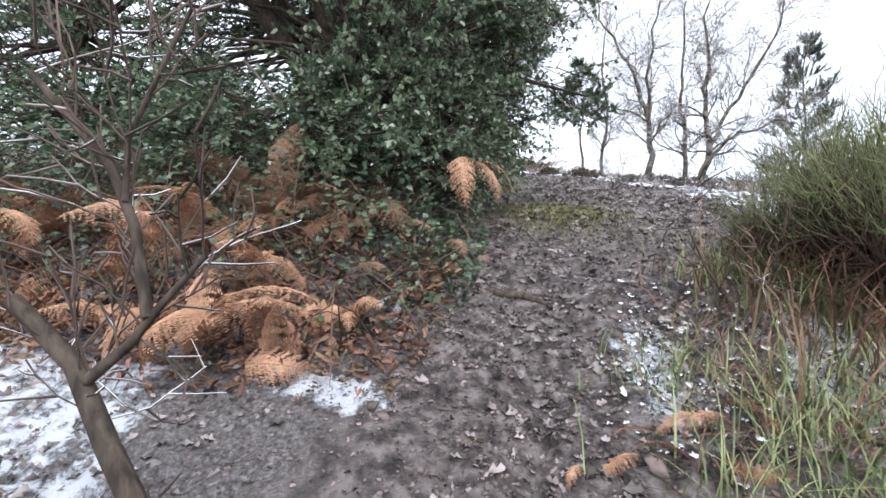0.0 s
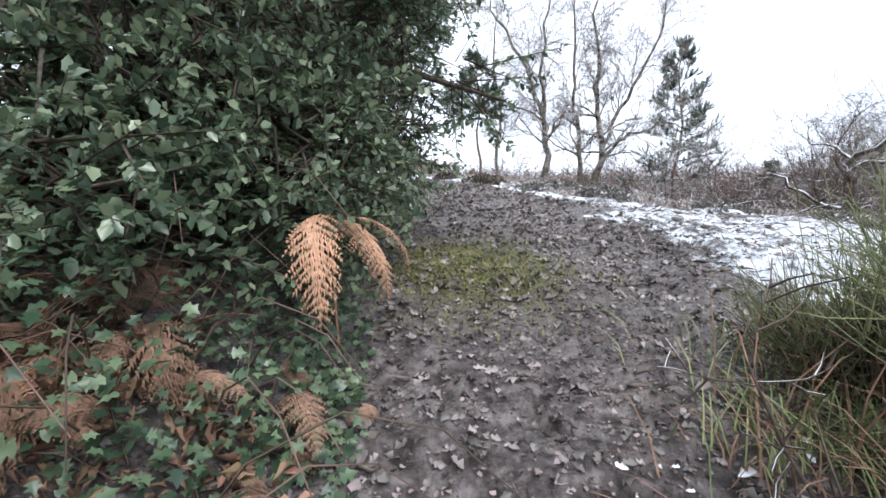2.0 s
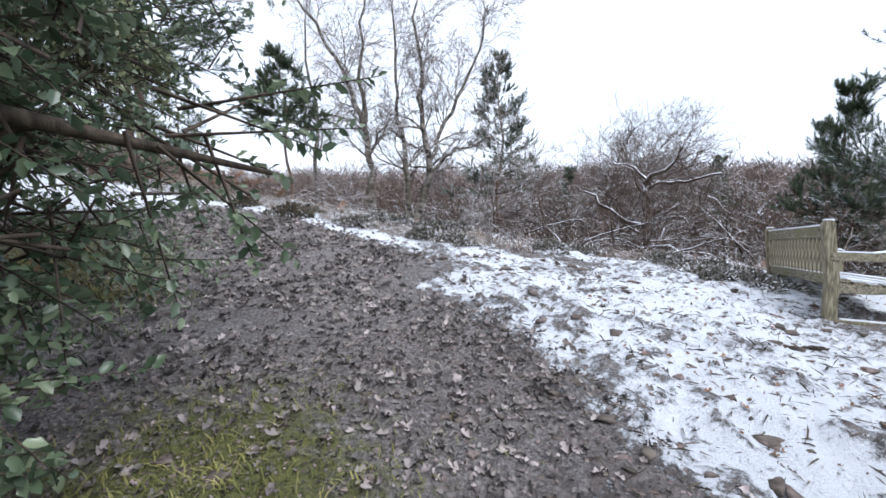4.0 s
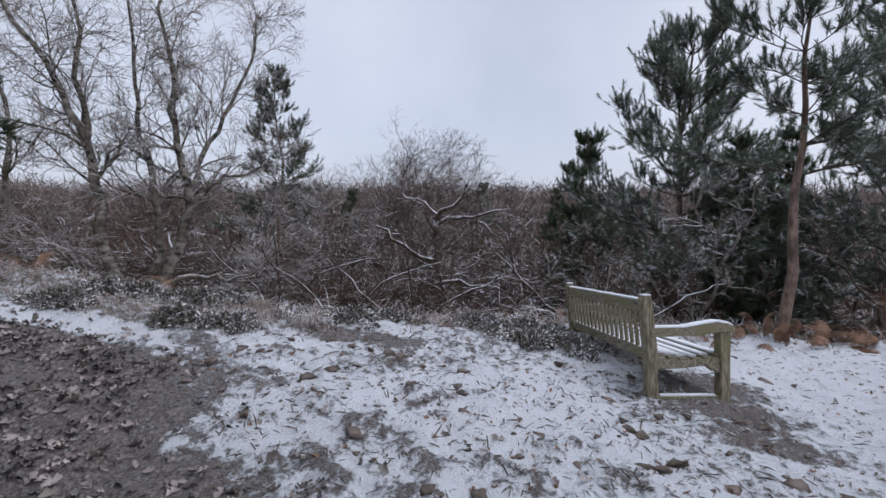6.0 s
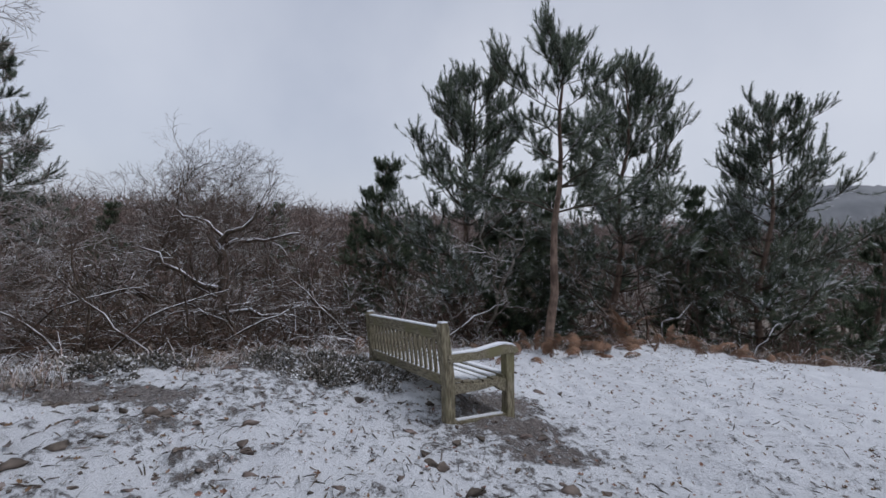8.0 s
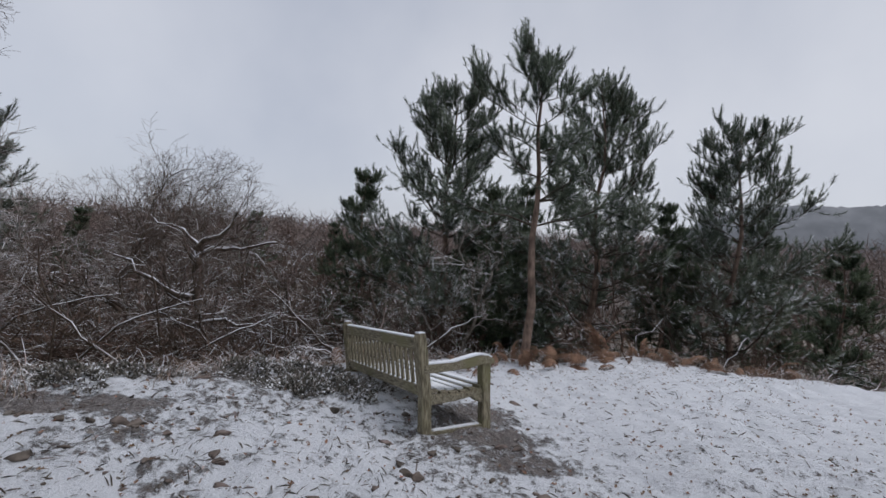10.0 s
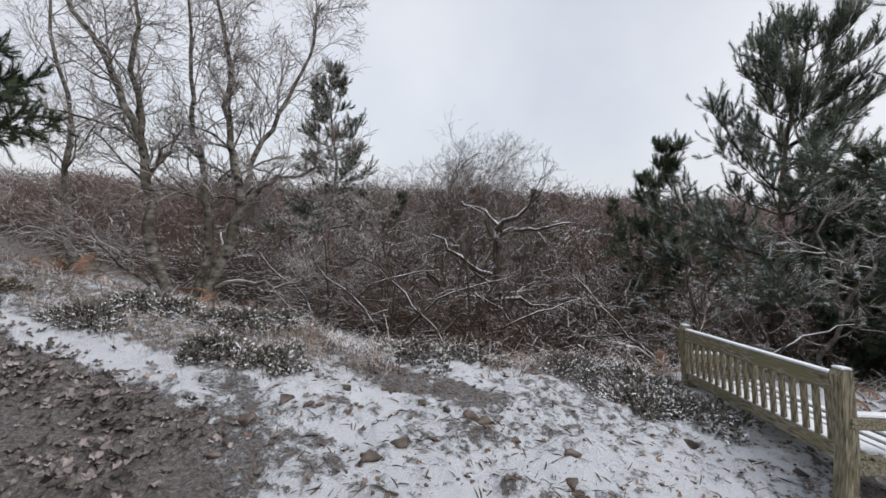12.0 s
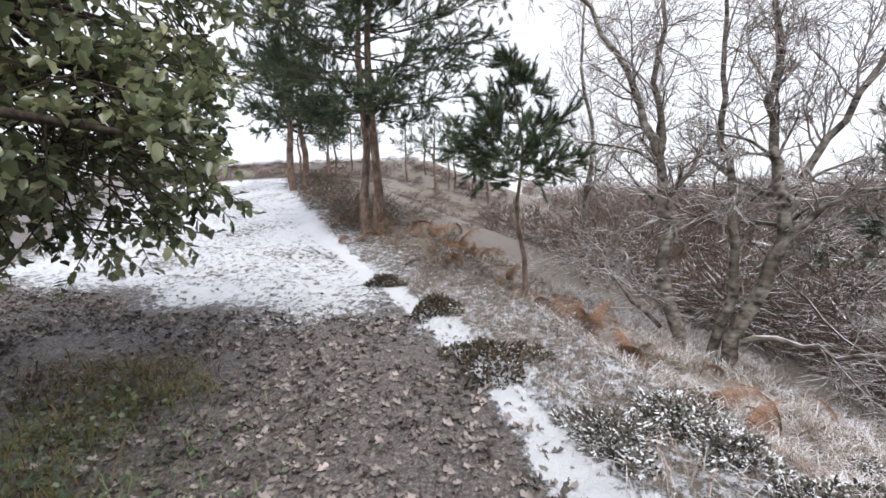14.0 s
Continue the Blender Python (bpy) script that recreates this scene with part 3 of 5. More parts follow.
def clear_of_way(p):
    """Keeps foliage out of the walked way."""
    way_x = np.interp(p[:, 1], (0, 2.4, 2.9, 3.7, 4.5, 5.0, 5.3, 6, 9, 12), (0.2, 0.0, 0.25, 0.75, 0.9, 1.1, 1.3, 1.45, 1.4, 1.2))
    tip = (np.abs(p[:, 0] - 1.6) < 0.25) & (np.abs(p[:, 1] - 5.4) < 0.25) & (np.abs(p[:, 2] - 2.72) < 0.2)
    way_x = way_x + np.clip((p[:, 2] - 2.9) * 0.8, 0, 0.75) * smooth(4.3, 5.2, p[:, 1])
    gap = (((p - np.array((-0.75, 4.2, 3.15))) / np.array((0.55, 1.0, 0.6))) ** 2).sum(1) < 1
    ray = np.array((-0.44, 0.865, 0.245))
    off = p - np.array((1.09, 0.53, 1.69))
    run = off @ ray
    glimpse = np.linalg.norm(off - run[:, None] * ray, axis=1) < 0.065 * run * (1 + 0.6 * np.sin(p[:, 0] * 3.1 + p[:, 2] * 4.3))
    gap = gap | glimpse
    thin = np.array([noise.noise(Vector(q) * 1.1) for q in p]) > 0.3
    unseen = (p[:, 1] > 7.2) & (p[:, 1] < 9) & (p[:, 0] < 0.2) & (np.sin(p[:, 0] * 91 + p[:, 2] * 57) < -0.5)
    return ~unseen & ~gap & ~thin & ((p[:, 0] < way_x) | tip) & (p[:, 2] > height(p[:, 0], p[:, 1]) + 0.35)


rng = np.random.default_rng(11)
build_holly("holly_tree", "large old holly with dense glossy foliage over the bank", -1.2, 5.6, on_ground(-1.2, 5.6),
            [((-1.7, 6.7, 3.9), (3.6, 2.9, 2.6), 3000, 16), ((-0.3, 4.9, 3.0), (1.7, 1.15, 1.5), 2000, 17), ((0.5, 5.3, 4.5), (1.7, 1.7, 1.3), 1000, 16), ((1.2, 5.2, 2.75), (0.8, 0.5, 0.45), 240, 18), ((1.5, 5.5, 2.68), (0.2, 0.2, 0.13), 7, 11), ((0.6, 4.6, 2.2), (0.75, 0.7, 0.5), 460, 18), ((-0.5, 4.35, 2.1), (1.5, 0.7, 0.8), 900, 18), ((-0.55, 3.75, 1.9), (1.0, 0.55, 0.6), 480, 18), ((-2.9, 4.6, 2.4), (1.6, 0.8, 1.1), 420, 12), ((-3.6, 5.2, 3.4), (1.9, 1.3, 2.0), 700, 12)],
            [([(-1.2, 5.6, 1.6), (-1.1, 5.4, 2.4), (-0.85, 5.0, 2.9), (-1.5, 4.9, 3.8), (-2.2, 4.9, 4.7)], 0.2, 0.05), ([(-1.0, 5.3, 2.5), (-0.7, 5.1, 3.3), (-0.8, 5.3, 4.4), (-0.9, 5.6, 5.6)], 0.13, 0.03), ([(-0.9, 5.2, 2.7), (0.2, 5.2, 3.0), (1.2, 5.15, 2.8), (1.85, 5.3, 2.65)], 0.06, 0.008), ([(-1.2, 5.7, 2.6), (-1.0, 7.2, 3.8), (0.2, 8.6, 4.0), (1.2, 9.4, 3.8)], 0.1, 0.015)],
            rng, clear_of_way, 0.052)
build_holly("holly_tree", "holly with hanging boughs beside the snowy way", -2.2, 11.0, on_ground(-2.2, 11.0),
            [((-0.65, 10.2, 4.9), (1.8, 1.2, 1.5), 900, 13), ((0.45, 9.75, 3.75), (0.8, 0.6, 0.6), 280, 12)],
            [([(-2.2, 11.0, 1.9), (-2.0, 10.8, 3.2), (-1.2, 10.5, 4.6), (-0.6, 10.2, 6.0)], 0.14, 0.03), ([(-2.0, 10.8, 3.2), (-0.6, 10.2, 4.2), (0.4, 9.9, 4.3), (1.1, 9.6, 4.1)], 0.06, 0.01)],
            rng, clear_of_way, 0.09, 0.4, HOLLY_PALE)


# ---- bracken ----
def frond_mesh(name, rng, length, width, arch, sag):
    """A bracken frond: an arching stalk with pairs of toothed leaflets that curl as they die."""
    n = 26
    s = np.linspace(0, 1, n)
    bend = arch - sag * s
    ys = np.concatenate([[0], np.cumsum(np.cos(bend[:-1]) * length / n)])
    zs = np.concatenate([[0], np.cumsum(np.sin(bend[:-1]) * length / n)])
    stalk = np.stack([0.02 * np.sin(s * 5), ys, zs], 1)
    tube = Tubes()
    tube.add(stalk, np.linspace(0.005, 0.0012, n), 4)
    v, f = [], []
    for i in range(3, n - 1):
        taper = math.sin(min(1.0, (1 - s[i]) * 1.5 + 0.08) * math.pi / 2)
        along = unit(stalk[min(i + 1, n - 1)] - stalk[i - 1])
        for side in (-1, 1):
            pl = width * taper * (0.85 + 0.3 * rng.random())
            out = unit(np.array((side, 0, 0)) + along * 0.35 + rng.normal(size=3) * 0.1)
            curl = np.array((0, 0, -1.0)) * (0.35 + 0.5 * rng.random())
            m = 11
            for j in range(m):
                u = (j + 0.5) / m
                b = stalk[i] + out * pl * u + curl * pl * u * u
                w = pl * 0.38 * (1 - u * 0.75)
                half = out * pl * 0.5 / m
                for sd in (-1, 1):
                    tip = b + along * sd * w + curl * w * 0.5 + rng.normal(size=3) * 0.004
                    k = len(v)
                    v += [b - half, b + half, tip]
                    f.append((k, k + 1, k + 2))
    return join((np.concatenate(tube.v), np.concatenate(tube.f)), (np.array(v), np.array(f)))


FRONDS = [frond_mesh("frond", rng, 0.75, 0.12, 1.1, 2.3), frond_mesh("frond", rng, 0.6, 0.1, 1.3, 2.9), frond_mesh("frond", rng, 0.9, 0.13, 1.25, 1.9)]
FROND_MESHES = {}


def build_fern(x, y, count, mat, spread=0.15, size=1.0, facing=None, label="collapsed dead bracken clump with rust-brown curled fronds", lift=0.0):
    fern = thing("bracken", x, y, on_ground(x, y) - 0.02 + lift, label, "fern", "dead bracken on the bank")
    for i in range(count):
        k = int(rng.integers(3))
        key = (k, mat.name)
        if key not in FROND_MESHES:
            FROND_MESHES[key] = mesh_of("frond", *FRONDS[k])
        fr = part("frond", FROND_MESHES[key], mat, fern)
        a = (facing + rng.normal() * 25) if facing is not None else rng.random() * 360
        fr.matrix_basis = pose(rng.normal() * spread, rng.normal() * spread, 0, rng.normal() * 26, rng.normal() * 30, a) @ Matrix.Scale(size * rng.uniform(0.6, 1.15), 4)
    return fern


hanging = thing("bracken", 0.82, 3.95, on_ground(0.82, 3.95), "tall arching frond of pale orange dead bracken drooping over the bank", "fern", "dead bracken on the bank")
stem = Tubes()
stem.add([(0, 0, -0.02), (-0.02, 0.05, 0.3), (-0.02, 0.0, 0.6)], (0.006, 0.005, 0.004), 5)
part("stalk", stem.mesh("stalk"), BRACKEN, hanging)
for dx, turn, sz, tilt in ((-0.02, 182, 1.0, 0), (0.0, 225, 0.7, -14), (0.03, 262, 0.6, -8), (0.0, 140, 0.45, -25)):
    fr = part("frond", mesh_of("frond", *frond_mesh("frond", rng, 0.74, 0.105, 0.35, 1.9)), BRACKEN, hanging)
    fr.matrix_basis = pose(dx, 0.0, 0.59, tilt, 0, turn) @ Matrix.Scale(sz, 4)
for fx, fy, c, sz in ((0.2, 3.25, 5, 0.6), (-0.2, 3.3, 6, 0.9), (0.05, 2.55, 9, 0.75), (-0.35, 2.65, 10, 0.85), (-0.75, 2.75, 10, 0.9), (-0.1, 2.95, 9, 0.8), (-0.55, 3.15, 10, 0.9), (-1.1, 3.0, 10, 1.0), (-1.45, 2.7, 9, 0.9), (0.3, 2.85, 7, 0.6), (-1.8, 3.2, 9, 1.0)):
    build_fern(fx, fy, c, BRACKEN, 0.14, sz)
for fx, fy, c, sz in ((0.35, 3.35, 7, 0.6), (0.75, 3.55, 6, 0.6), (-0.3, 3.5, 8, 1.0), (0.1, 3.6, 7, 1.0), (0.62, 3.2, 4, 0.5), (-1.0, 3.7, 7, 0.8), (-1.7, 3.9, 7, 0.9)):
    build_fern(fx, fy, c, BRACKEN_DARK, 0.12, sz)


# ---- undergrowth, litter ----
def scatter(count, box_of, keep, rng):
    x0, x1, y0, y1 = box_of
    x, y = rng.uniform(x0, x1, count), rng.uniform(y0, y1, count)
    ok = keep(x, y)
    return x[ok], y[ok]


def stuff(name, label, category, me, mat):
    me.materials.append(mat)
    return tagged(new(name, me), label, category, "", "stuff")


def ground_at(x, y):
    return np.array([on_ground(a, b) for a, b in zip(x, y)])


x, y = scatter(30000, (-4.2, 0.95, 2.7, 5.6), lambda x, y: (x < 0.85 - 0.25 * np.sin(y * 3) + rng.normal(size=len(x)) * 0.16) & (rng.random(len(x)) < smooth(2.5, 3.2, y)) & (np.array([noise.noise(Vector((a * 1.6, b * 1.6, 1))) for a, b in zip(x, y)]) > -0.5), rng)
h = ground_at(x, y) + rng.random(len(x)) ** 1.3 * (0.85 * smooth(0.95, -0.2, x) + 0.14)
v, f = stamp(*IVY_LEAF, bases(rng.normal(size=(len(x), 3)) * (1, 1, 0.35), rng.uniform(0.025, 0.055, len(x)), rng, np.array((0, -0.4, 1.0)), 0.45), np.stack([x, y, h], 1))
stuff("bramble_thicket", "tangle of green bramble and ivy leaves on the bank", "undergrowth", mesh_of("bramble_leaves", v, f), IVY)
x, y = scatter(4200, (-0.6, 1.7, 7.6, 10.2), lambda x, y: rng.random(len(x)) < np.exp(-(((x - 0.6) / 0.7) ** 2 + ((y - 8.9) / 0.9) ** 2)), rng)
h = ground_at(x, y) + rng.random(len(x)) ** 1.4 * 0.5 * smooth(1.9, 0.6, x)
v, f = stamp(*IVY_LEAF, bases(rng.normal(size=(len(x), 3)) * (1, 1, 0.35), rng.uniform(0.02, 0.048, len(x)), rng, np.array((0, -0.4, 1.0)), 0.45), np.stack([x, y, h], 1))
stuff("bramble_thicket", "low dark bramble and ivy under the holly", "undergrowth", mesh_of("low_bramble_leaves", v, f), IVY)
x, y = scatter(6500, (-2.4, 0.75, 1.9, 3.4), lambda x, y: rng.random(len(x)) < 0.8 * smooth(2.1, 2.8, y), rng)
v, f = stamp(*CURL_LEAF, bases(rng.normal(size=(len(x), 3)) * (1, 1, 0.5), rng.uniform(0.03, 0.1, len(x)), rng, np.array((0, 0, 1.0)), 0.8) * np.array((0.45, 1.3, 1.0))[None, None, :], np.stack([x, y, ground_at(x, y) + rng.random(len(x)) ** 2 * 0.16], 1))
stuff("leaf_litter", "broken bracken and dead leaves heaped on the bank", "leaf litter", mesh_of("bracken_litter", v, f), BRACKEN_DARK)
canes = Tubes()
for _ in range(520):
    px, py = rng.uniform(-4.0, 0.7), rng.uniform(2.6, 5.0)
    a = rng.random() * 6.28
    L = rng.uniform(0.3, 0.9)
    z0 = on_ground(px, py)
    canes.add([(px + math.cos(a) * L * t, py + math.sin(a) * L * t, z0 + L * 1.5 * t * (1.1 - t) + 0.02) for t in (0, 0.25, 0.5, 0.75, 1.0)], np.linspace(0.0045, 0.0018, 5), 3)
stuff("bramble_canes", "thin brown arching bramble canes", "undergrowth", canes.mesh("bramble_canes"), BROWNTWIG)


def litter_keep(x, y):
    p = x - rim(y)
    dense = np.where(y < 4.0, 0.42, 0.52) * smooth(-0.35, 0.25, np.array([noise.noise(Vector((a * 1.1, b * 1.1, 8))) for a, b in zip(x, y)]) + 0.15) * smooth(0.35, -0.3, p) + 0.018 * smooth(7, 4, x)
    dense = dense * (1 - 0.8 * np.exp(-(((x - 1.55) / 0.6) ** 2 + ((y - 5.1) / 0.8) ** 2)))
    dense = dense * np.where(y > 12.2, 0.06, 1) * smooth(0.2, 0.7, y)
    return rng.random(len(x)) < dense


x, y = scatter(112000, (-1.8, 6.8, 0.5, 13.0), litter_keep, rng)
z = ground_at(x, y) + 0.004
v, f = stamp(*CURL_LEAF, bases(rng.normal(size=(len(x), 3)) * (1, 1, 0.22), rng.uniform(0.02, 0.065, len(x)) * (1 + 0.28 * smooth(4.5, 8, y)), rng, np.array((0, 0, 1.0)), 0.8), np.stack([x, y, z], 1))
stuff("leaf_litter", "curled brown dead leaves strewn over the earth", "leaf litter", mesh_of("leaf_litter", v, f), DEADLEAF)

x, y = scatter(14000, (-5.5, -1.8, 7.5, 13.4), lambda x, y: (y + 0.15 * x < 12.3) & (rng.random(len(x)) < 0.8), rng)
v, f = stamp(*CURL_LEAF, bases(rng.normal(size=(len(x), 3)) * (1, 1, 0.22), rng.uniform(0.03, 0.085, len(x)), rng, np.array((0, 0, 1.0)), 0.6), np.stack([x, y, ground_at(x, y) + 0.004], 1))
stuff("leaf_litter", "curled brown dead leaves under the hollies", "leaf litter", mesh_of("holly_litter", v, f), DEADLEAF)
x, y = scatter(9000, (3.6, 10.6, 0.8, 8.4), lambda x, y: (x - rim(y) > 0) & (x < brink(y)) & (rng.random(len(x)) < 0.6), rng)
z = ground_at(x, y) + 0.003
v, f = stamp(*CURL_LEAF, bases(rng.normal(size=(len(x), 3)) * (1, 1, 0.15), 0.01 + 0.035 * rng.random(len(x)) ** 3, rng, np.array((0, 0, 1.0)), 0.4), np.stack([x, y, z], 1))
stuff("leaf_litter", "scraps of dead leaf and grass lying on the snow", "leaf litter", mesh_of("snow_litter", v, f), BRACKEN_DARK)
x, y = scatter(26000, (2.8, 10.4, 1.5, 8.6), lambda x, y: (x - rim(y) > -0.3) & (x < brink(y)) & (rng.random(len(x)) < 0.12 + 0.3 * worn_at(x, y)), rng)
v, f = stamp(*SLIVER, bases(rng.normal(size=(len(x), 3)) * (1, 1, 0.25), rng.uniform(0.025, 0.1, len(x)), rng, np.array((0, 0, 1.0)), 0.5), np.stack([x, y, ground_at(x, y) + 0.004], 1))
stuff("leaf_litter", "bits of dark stalk and bent grass sticking out of the snow", "leaf litter", mesh_of("snow_stalks", v, f), HEATHER_BARE)

x, y = scatter(70000, (0.0, 3.6, 0.5, 6.4), lambda x, y: (x < rim(y) + 0.1) & (rng.random(len(x)) < 0.55 + 0.3 * np.sin(x * 3 + y * 2)), rng)
z = ground_at(x, y) + 0.003
v, f = stamp([(-0.3, 0, 0), (0.3, 0.1, 0.12), (0.1, 1, 0.05), (-0.35, 0.7, 0.2)], [(0, 1, 2), (0, 2, 3)], bases(rng.normal(size=(len(x), 3)) * (1, 1, 0.3), rng.uniform(0.007, 0.024, len(x)), rng, np.array((0, 0, 1.0)), 0.6), np.stack([x, y, z], 1))
stuff("leaf_litter", "crumbled leaf and grit trodden into the mud", "leaf litter", mesh_of("leaf_crumbs", v, f), CRUMB)


x, y = scatter(2400, (1.3, 3.4, 1.6, 3.3), lambda x, y: rng.random(len(x)) < 0.9 * np.exp(-(((x - 1.8) / 0.2) ** 2 + ((y - 2.6) / 0.5) ** 4)) + 0.6 * np.exp(-(((x - 2.55) / 0.6) ** 2 + ((y - 2.6) / 0.45) ** 2)), rng)
v, f = stamp(*CURL_LEAF, bases(rng.normal(size=(len(x), 3)) * (1, 1, 0.25), rng.uniform(0.02, 0.055, len(x)), rng, np.array((0, 0, 1.0)), 0.6), np.stack([x, y, ground_at(x, y) + 0.006 + 0.03 * rng.random(len(x)) ** 2], 1))
stuff("leaf_litter", "dead leaves dusted with snow beside the way", "leaf litter", mesh_of("snowy_litter", v, f), SNOWLEAF)


def lump_mesh(rng, count, keep, area, lo, hi, name):
    x, y = scatter(count, area, keep, rng)
    bm = bmesh.new()
    bmesh.ops.create_icosphere(bm, subdivisions=2, radius=1)
    tv = np.array([v.co[:] for v in bm.verts])
    tv = tv * np.array([1 + 0.8 * noise.noise(Vector(q) * 1.9) + 0.95 * noise.noise(Vector(q) * 4.7 + Vector((3, 1, 2))) for q in tv])[:, None]
    tf = np.array([[v.index for v in fc.verts] for fc in bm.faces])
    bm.free()
    s = lo + (hi - lo) * rng.random(len(x)) ** 3
    m = bases(rng.normal(size=(len(x), 3)) * (1, 1, 0.1), s, rng, np.array((0, 0, 1.0)), 0.2) * np.array((1.0, 1.3, 0.36))[None, None, :]
    v, f = stamp(tv, tf, m, np.stack([x, y, ground_at(x, y) + s * 0.05], 1))
    return mesh_of(name, v, f)


stuff("earth_lumps", "dark clods and stones poking through the snow", "stones", lump_mesh(rng, 700, lambda x, y: (x - rim(y) > -0.2) & (x < brink(y) - 0.3) & (rng.random(len(x)) < smooth(9, 4.5, x)), (2.6, 10, 4.3, 8.6), 0.01, 0.05, "earth_lumps"), STONE)
stuff("path_stones", "small flat stones bedded in the muddy way", "stones", lump_mesh(rng, 500, lambda x, y: (x > 0.5) & (x < rim(y) + 0.2), (0.5, 3.4, 0.6, 5.6), 0.01, 0.035, "path_stones"), STONE)


# ---- grass, heather ----
def blades(rng, x, y, z, height_of, lean, width, per_bend=3):
    """Bent tapering blades rooted at x, y, z."""
    n = len(x)
    a = rng.random(n) * 2 * math.pi
    out = np.stack([np.cos(a), np.sin(a), np.zeros(n)], 1)
    side = np.stack([-np.sin(a), np.cos(a), np.zeros(n)], 1) * (width * rng.uniform(0.6, 1.2, n))[:, None]
    root = np.stack([x, y, z], 1)
    ln = lean * rng.uniform(0.2, 1.4, n) * height_of
    vs = []
    for t, w in ((0, 1), (0.5, 0.8), (0.85, 0.5)):
        c = root + out * (ln * t * t)[:, None] + np.array((0, 0, 1.0)) * (height_of * (t - 0.25 * t * t * lean))[:, None]
        vs += [c - side * w, c + side * w]
    vs.append(root + out * ln[:, None] + np.array((0, 0, 1.0)) * (height_of * (1 - 0.3 * lean))[:, None])
    v = np.stack(vs, 1).reshape(-1, 3)
    tf = np.array([(0, 1, 3), (0, 3, 2), (2, 3, 5), (2, 5, 4), (4, 5, 6)])
    f = (tf[None] + (np.arange(n) * 7)[:, None, None]).reshape(-1, 3)
    return v, f


def tuft_cloud(rng, centres, per, radius, hmin, hmax, lean, width):
    c = np.repeat(np.array(centres), per, 0)
    x, y = c[:, 0] + rng.normal(size=len(c)) * radius, c[:, 1] + rng.normal(size=len(c)) * radius
    return blades(rng, x, y, ground_at(x, y) - 0.01, rng.uniform(hmin, hmax, len(c)), lean, width)


for gx, gy, n, r, hh in ((1.95, 1.75, 260, 0.2, 0.3), (2.2, 2.2, 260, 0.2, 0.34), (2.05, 1.3, 220, 0.2, 0.25), (2.42, 3.2, 260, 0.16, 0.3), (2.6, 2.9, 300, 0.2, 0.34), (2.7, 3.5, 320, 0.2, 0.24), (3.1, 3.7, 300, 0.22, 0.22), (1.75, 2.5, 120, 0.12, 0.2)):
    v, f = tuft_cloud(rng, [(gx, gy)], n, r, hh * 0.5, hh, 0.9, 0.0035)
    stuff("grass_tuft", "clump of long green grass bending over", "grass", mesh_of("blades", v, f), GRASS)
x, y = scatter(4200, (1.6, 3.2, 1.2, 3.4), lambda x, y: rng.random(len(x)) < 0.75 * np.exp(-(((x - 2.35) / 0.5) ** 2 + ((y - 2.3) / 0.8) ** 2)), rng)
v, f = blades(rng, x, y, ground_at(x, y) - 0.01, rng.uniform(0.05, 0.26, len(x)), 1.5, 0.003)
stuff("dead_stems", "matted brown dead stems poking through the snow", "undergrowth", mesh_of("dead_stems", v, f), BRACKEN_DARK)
x, y = scatter(24000, (0.2, 3.0, 4.0, 6.4), lambda x, y: rng.random(len(x)) < 0.8 * np.exp(-(((x - 1.5) / 0.55) ** 2 + ((y - 5.0) / 0.7) ** 2)), rng)
v, f = blades(rng, x, y, ground_at(x, y), rng.uniform(0.015, 0.055, len(x)), 1.3, 0.003)
stuff("mossy_grass", "short yellow-green mossy grass", "grass", mesh_of("mossy_grass", v, f), MOSSY)
x, y = scatter(5000, (-0.8, 1.9, 6.8, 10.6), lambda x, y: rng.random(len(x)) < 0.5 * smooth(1.9, 0.6, x), rng)
v, f = blades(rng, x, y, ground_at(x, y), rng.uniform(0.03, 0.14, len(x)), 1.0, 0.0035)
stuff("shaded_grass", "thin grass and moss under the holly", "grass", mesh_of("shaded_grass", v, f), GRASS)
for tone, many, tall, label in ((MOSSY, 9000, 0.22, "rough yellow-green grass under the holly boughs"), (BRACKEN_DARK, 2600, 0.3, "dead brown stalks among the grass under the holly")):
    x, y = scatter(many, (-1.6, 1.7, 7.6, 11.0), lambda x, y: rng.random(len(x)) < smooth(1.15, 0.3, x + 0.22 * np.sin(y * 4) + 0.25 * (y - 9.0)) * smooth(-1.6, 0.2, x + 0.3 * np.sin(y * 2.3)), rng)
    v, f = blades(rng, x, y, ground_at(x, y) - 0.01, rng.uniform(0.06, tall, len(x)), 1.2, 0.004)
    stuff("shaded_grass", label, "grass", mesh_of("rough_grass", v, f), tone)


def edge_keep(lo, hi, y0):
    def keep(x, y):
        p, d = x - rim(y), x - brink(y)
        a = smooth(0.25, 0.8, p) * smooth(hi, lo, d) * smooth(y0, y0 + 1, y)
        patch = np.array([noise.noise(Vector((q * 0.8, w * 0.8, 5))) for q, w in zip(x, y)])
        return rng.random(len(x)) < a * smooth(-0.45, 0.25, patch)
    return keep


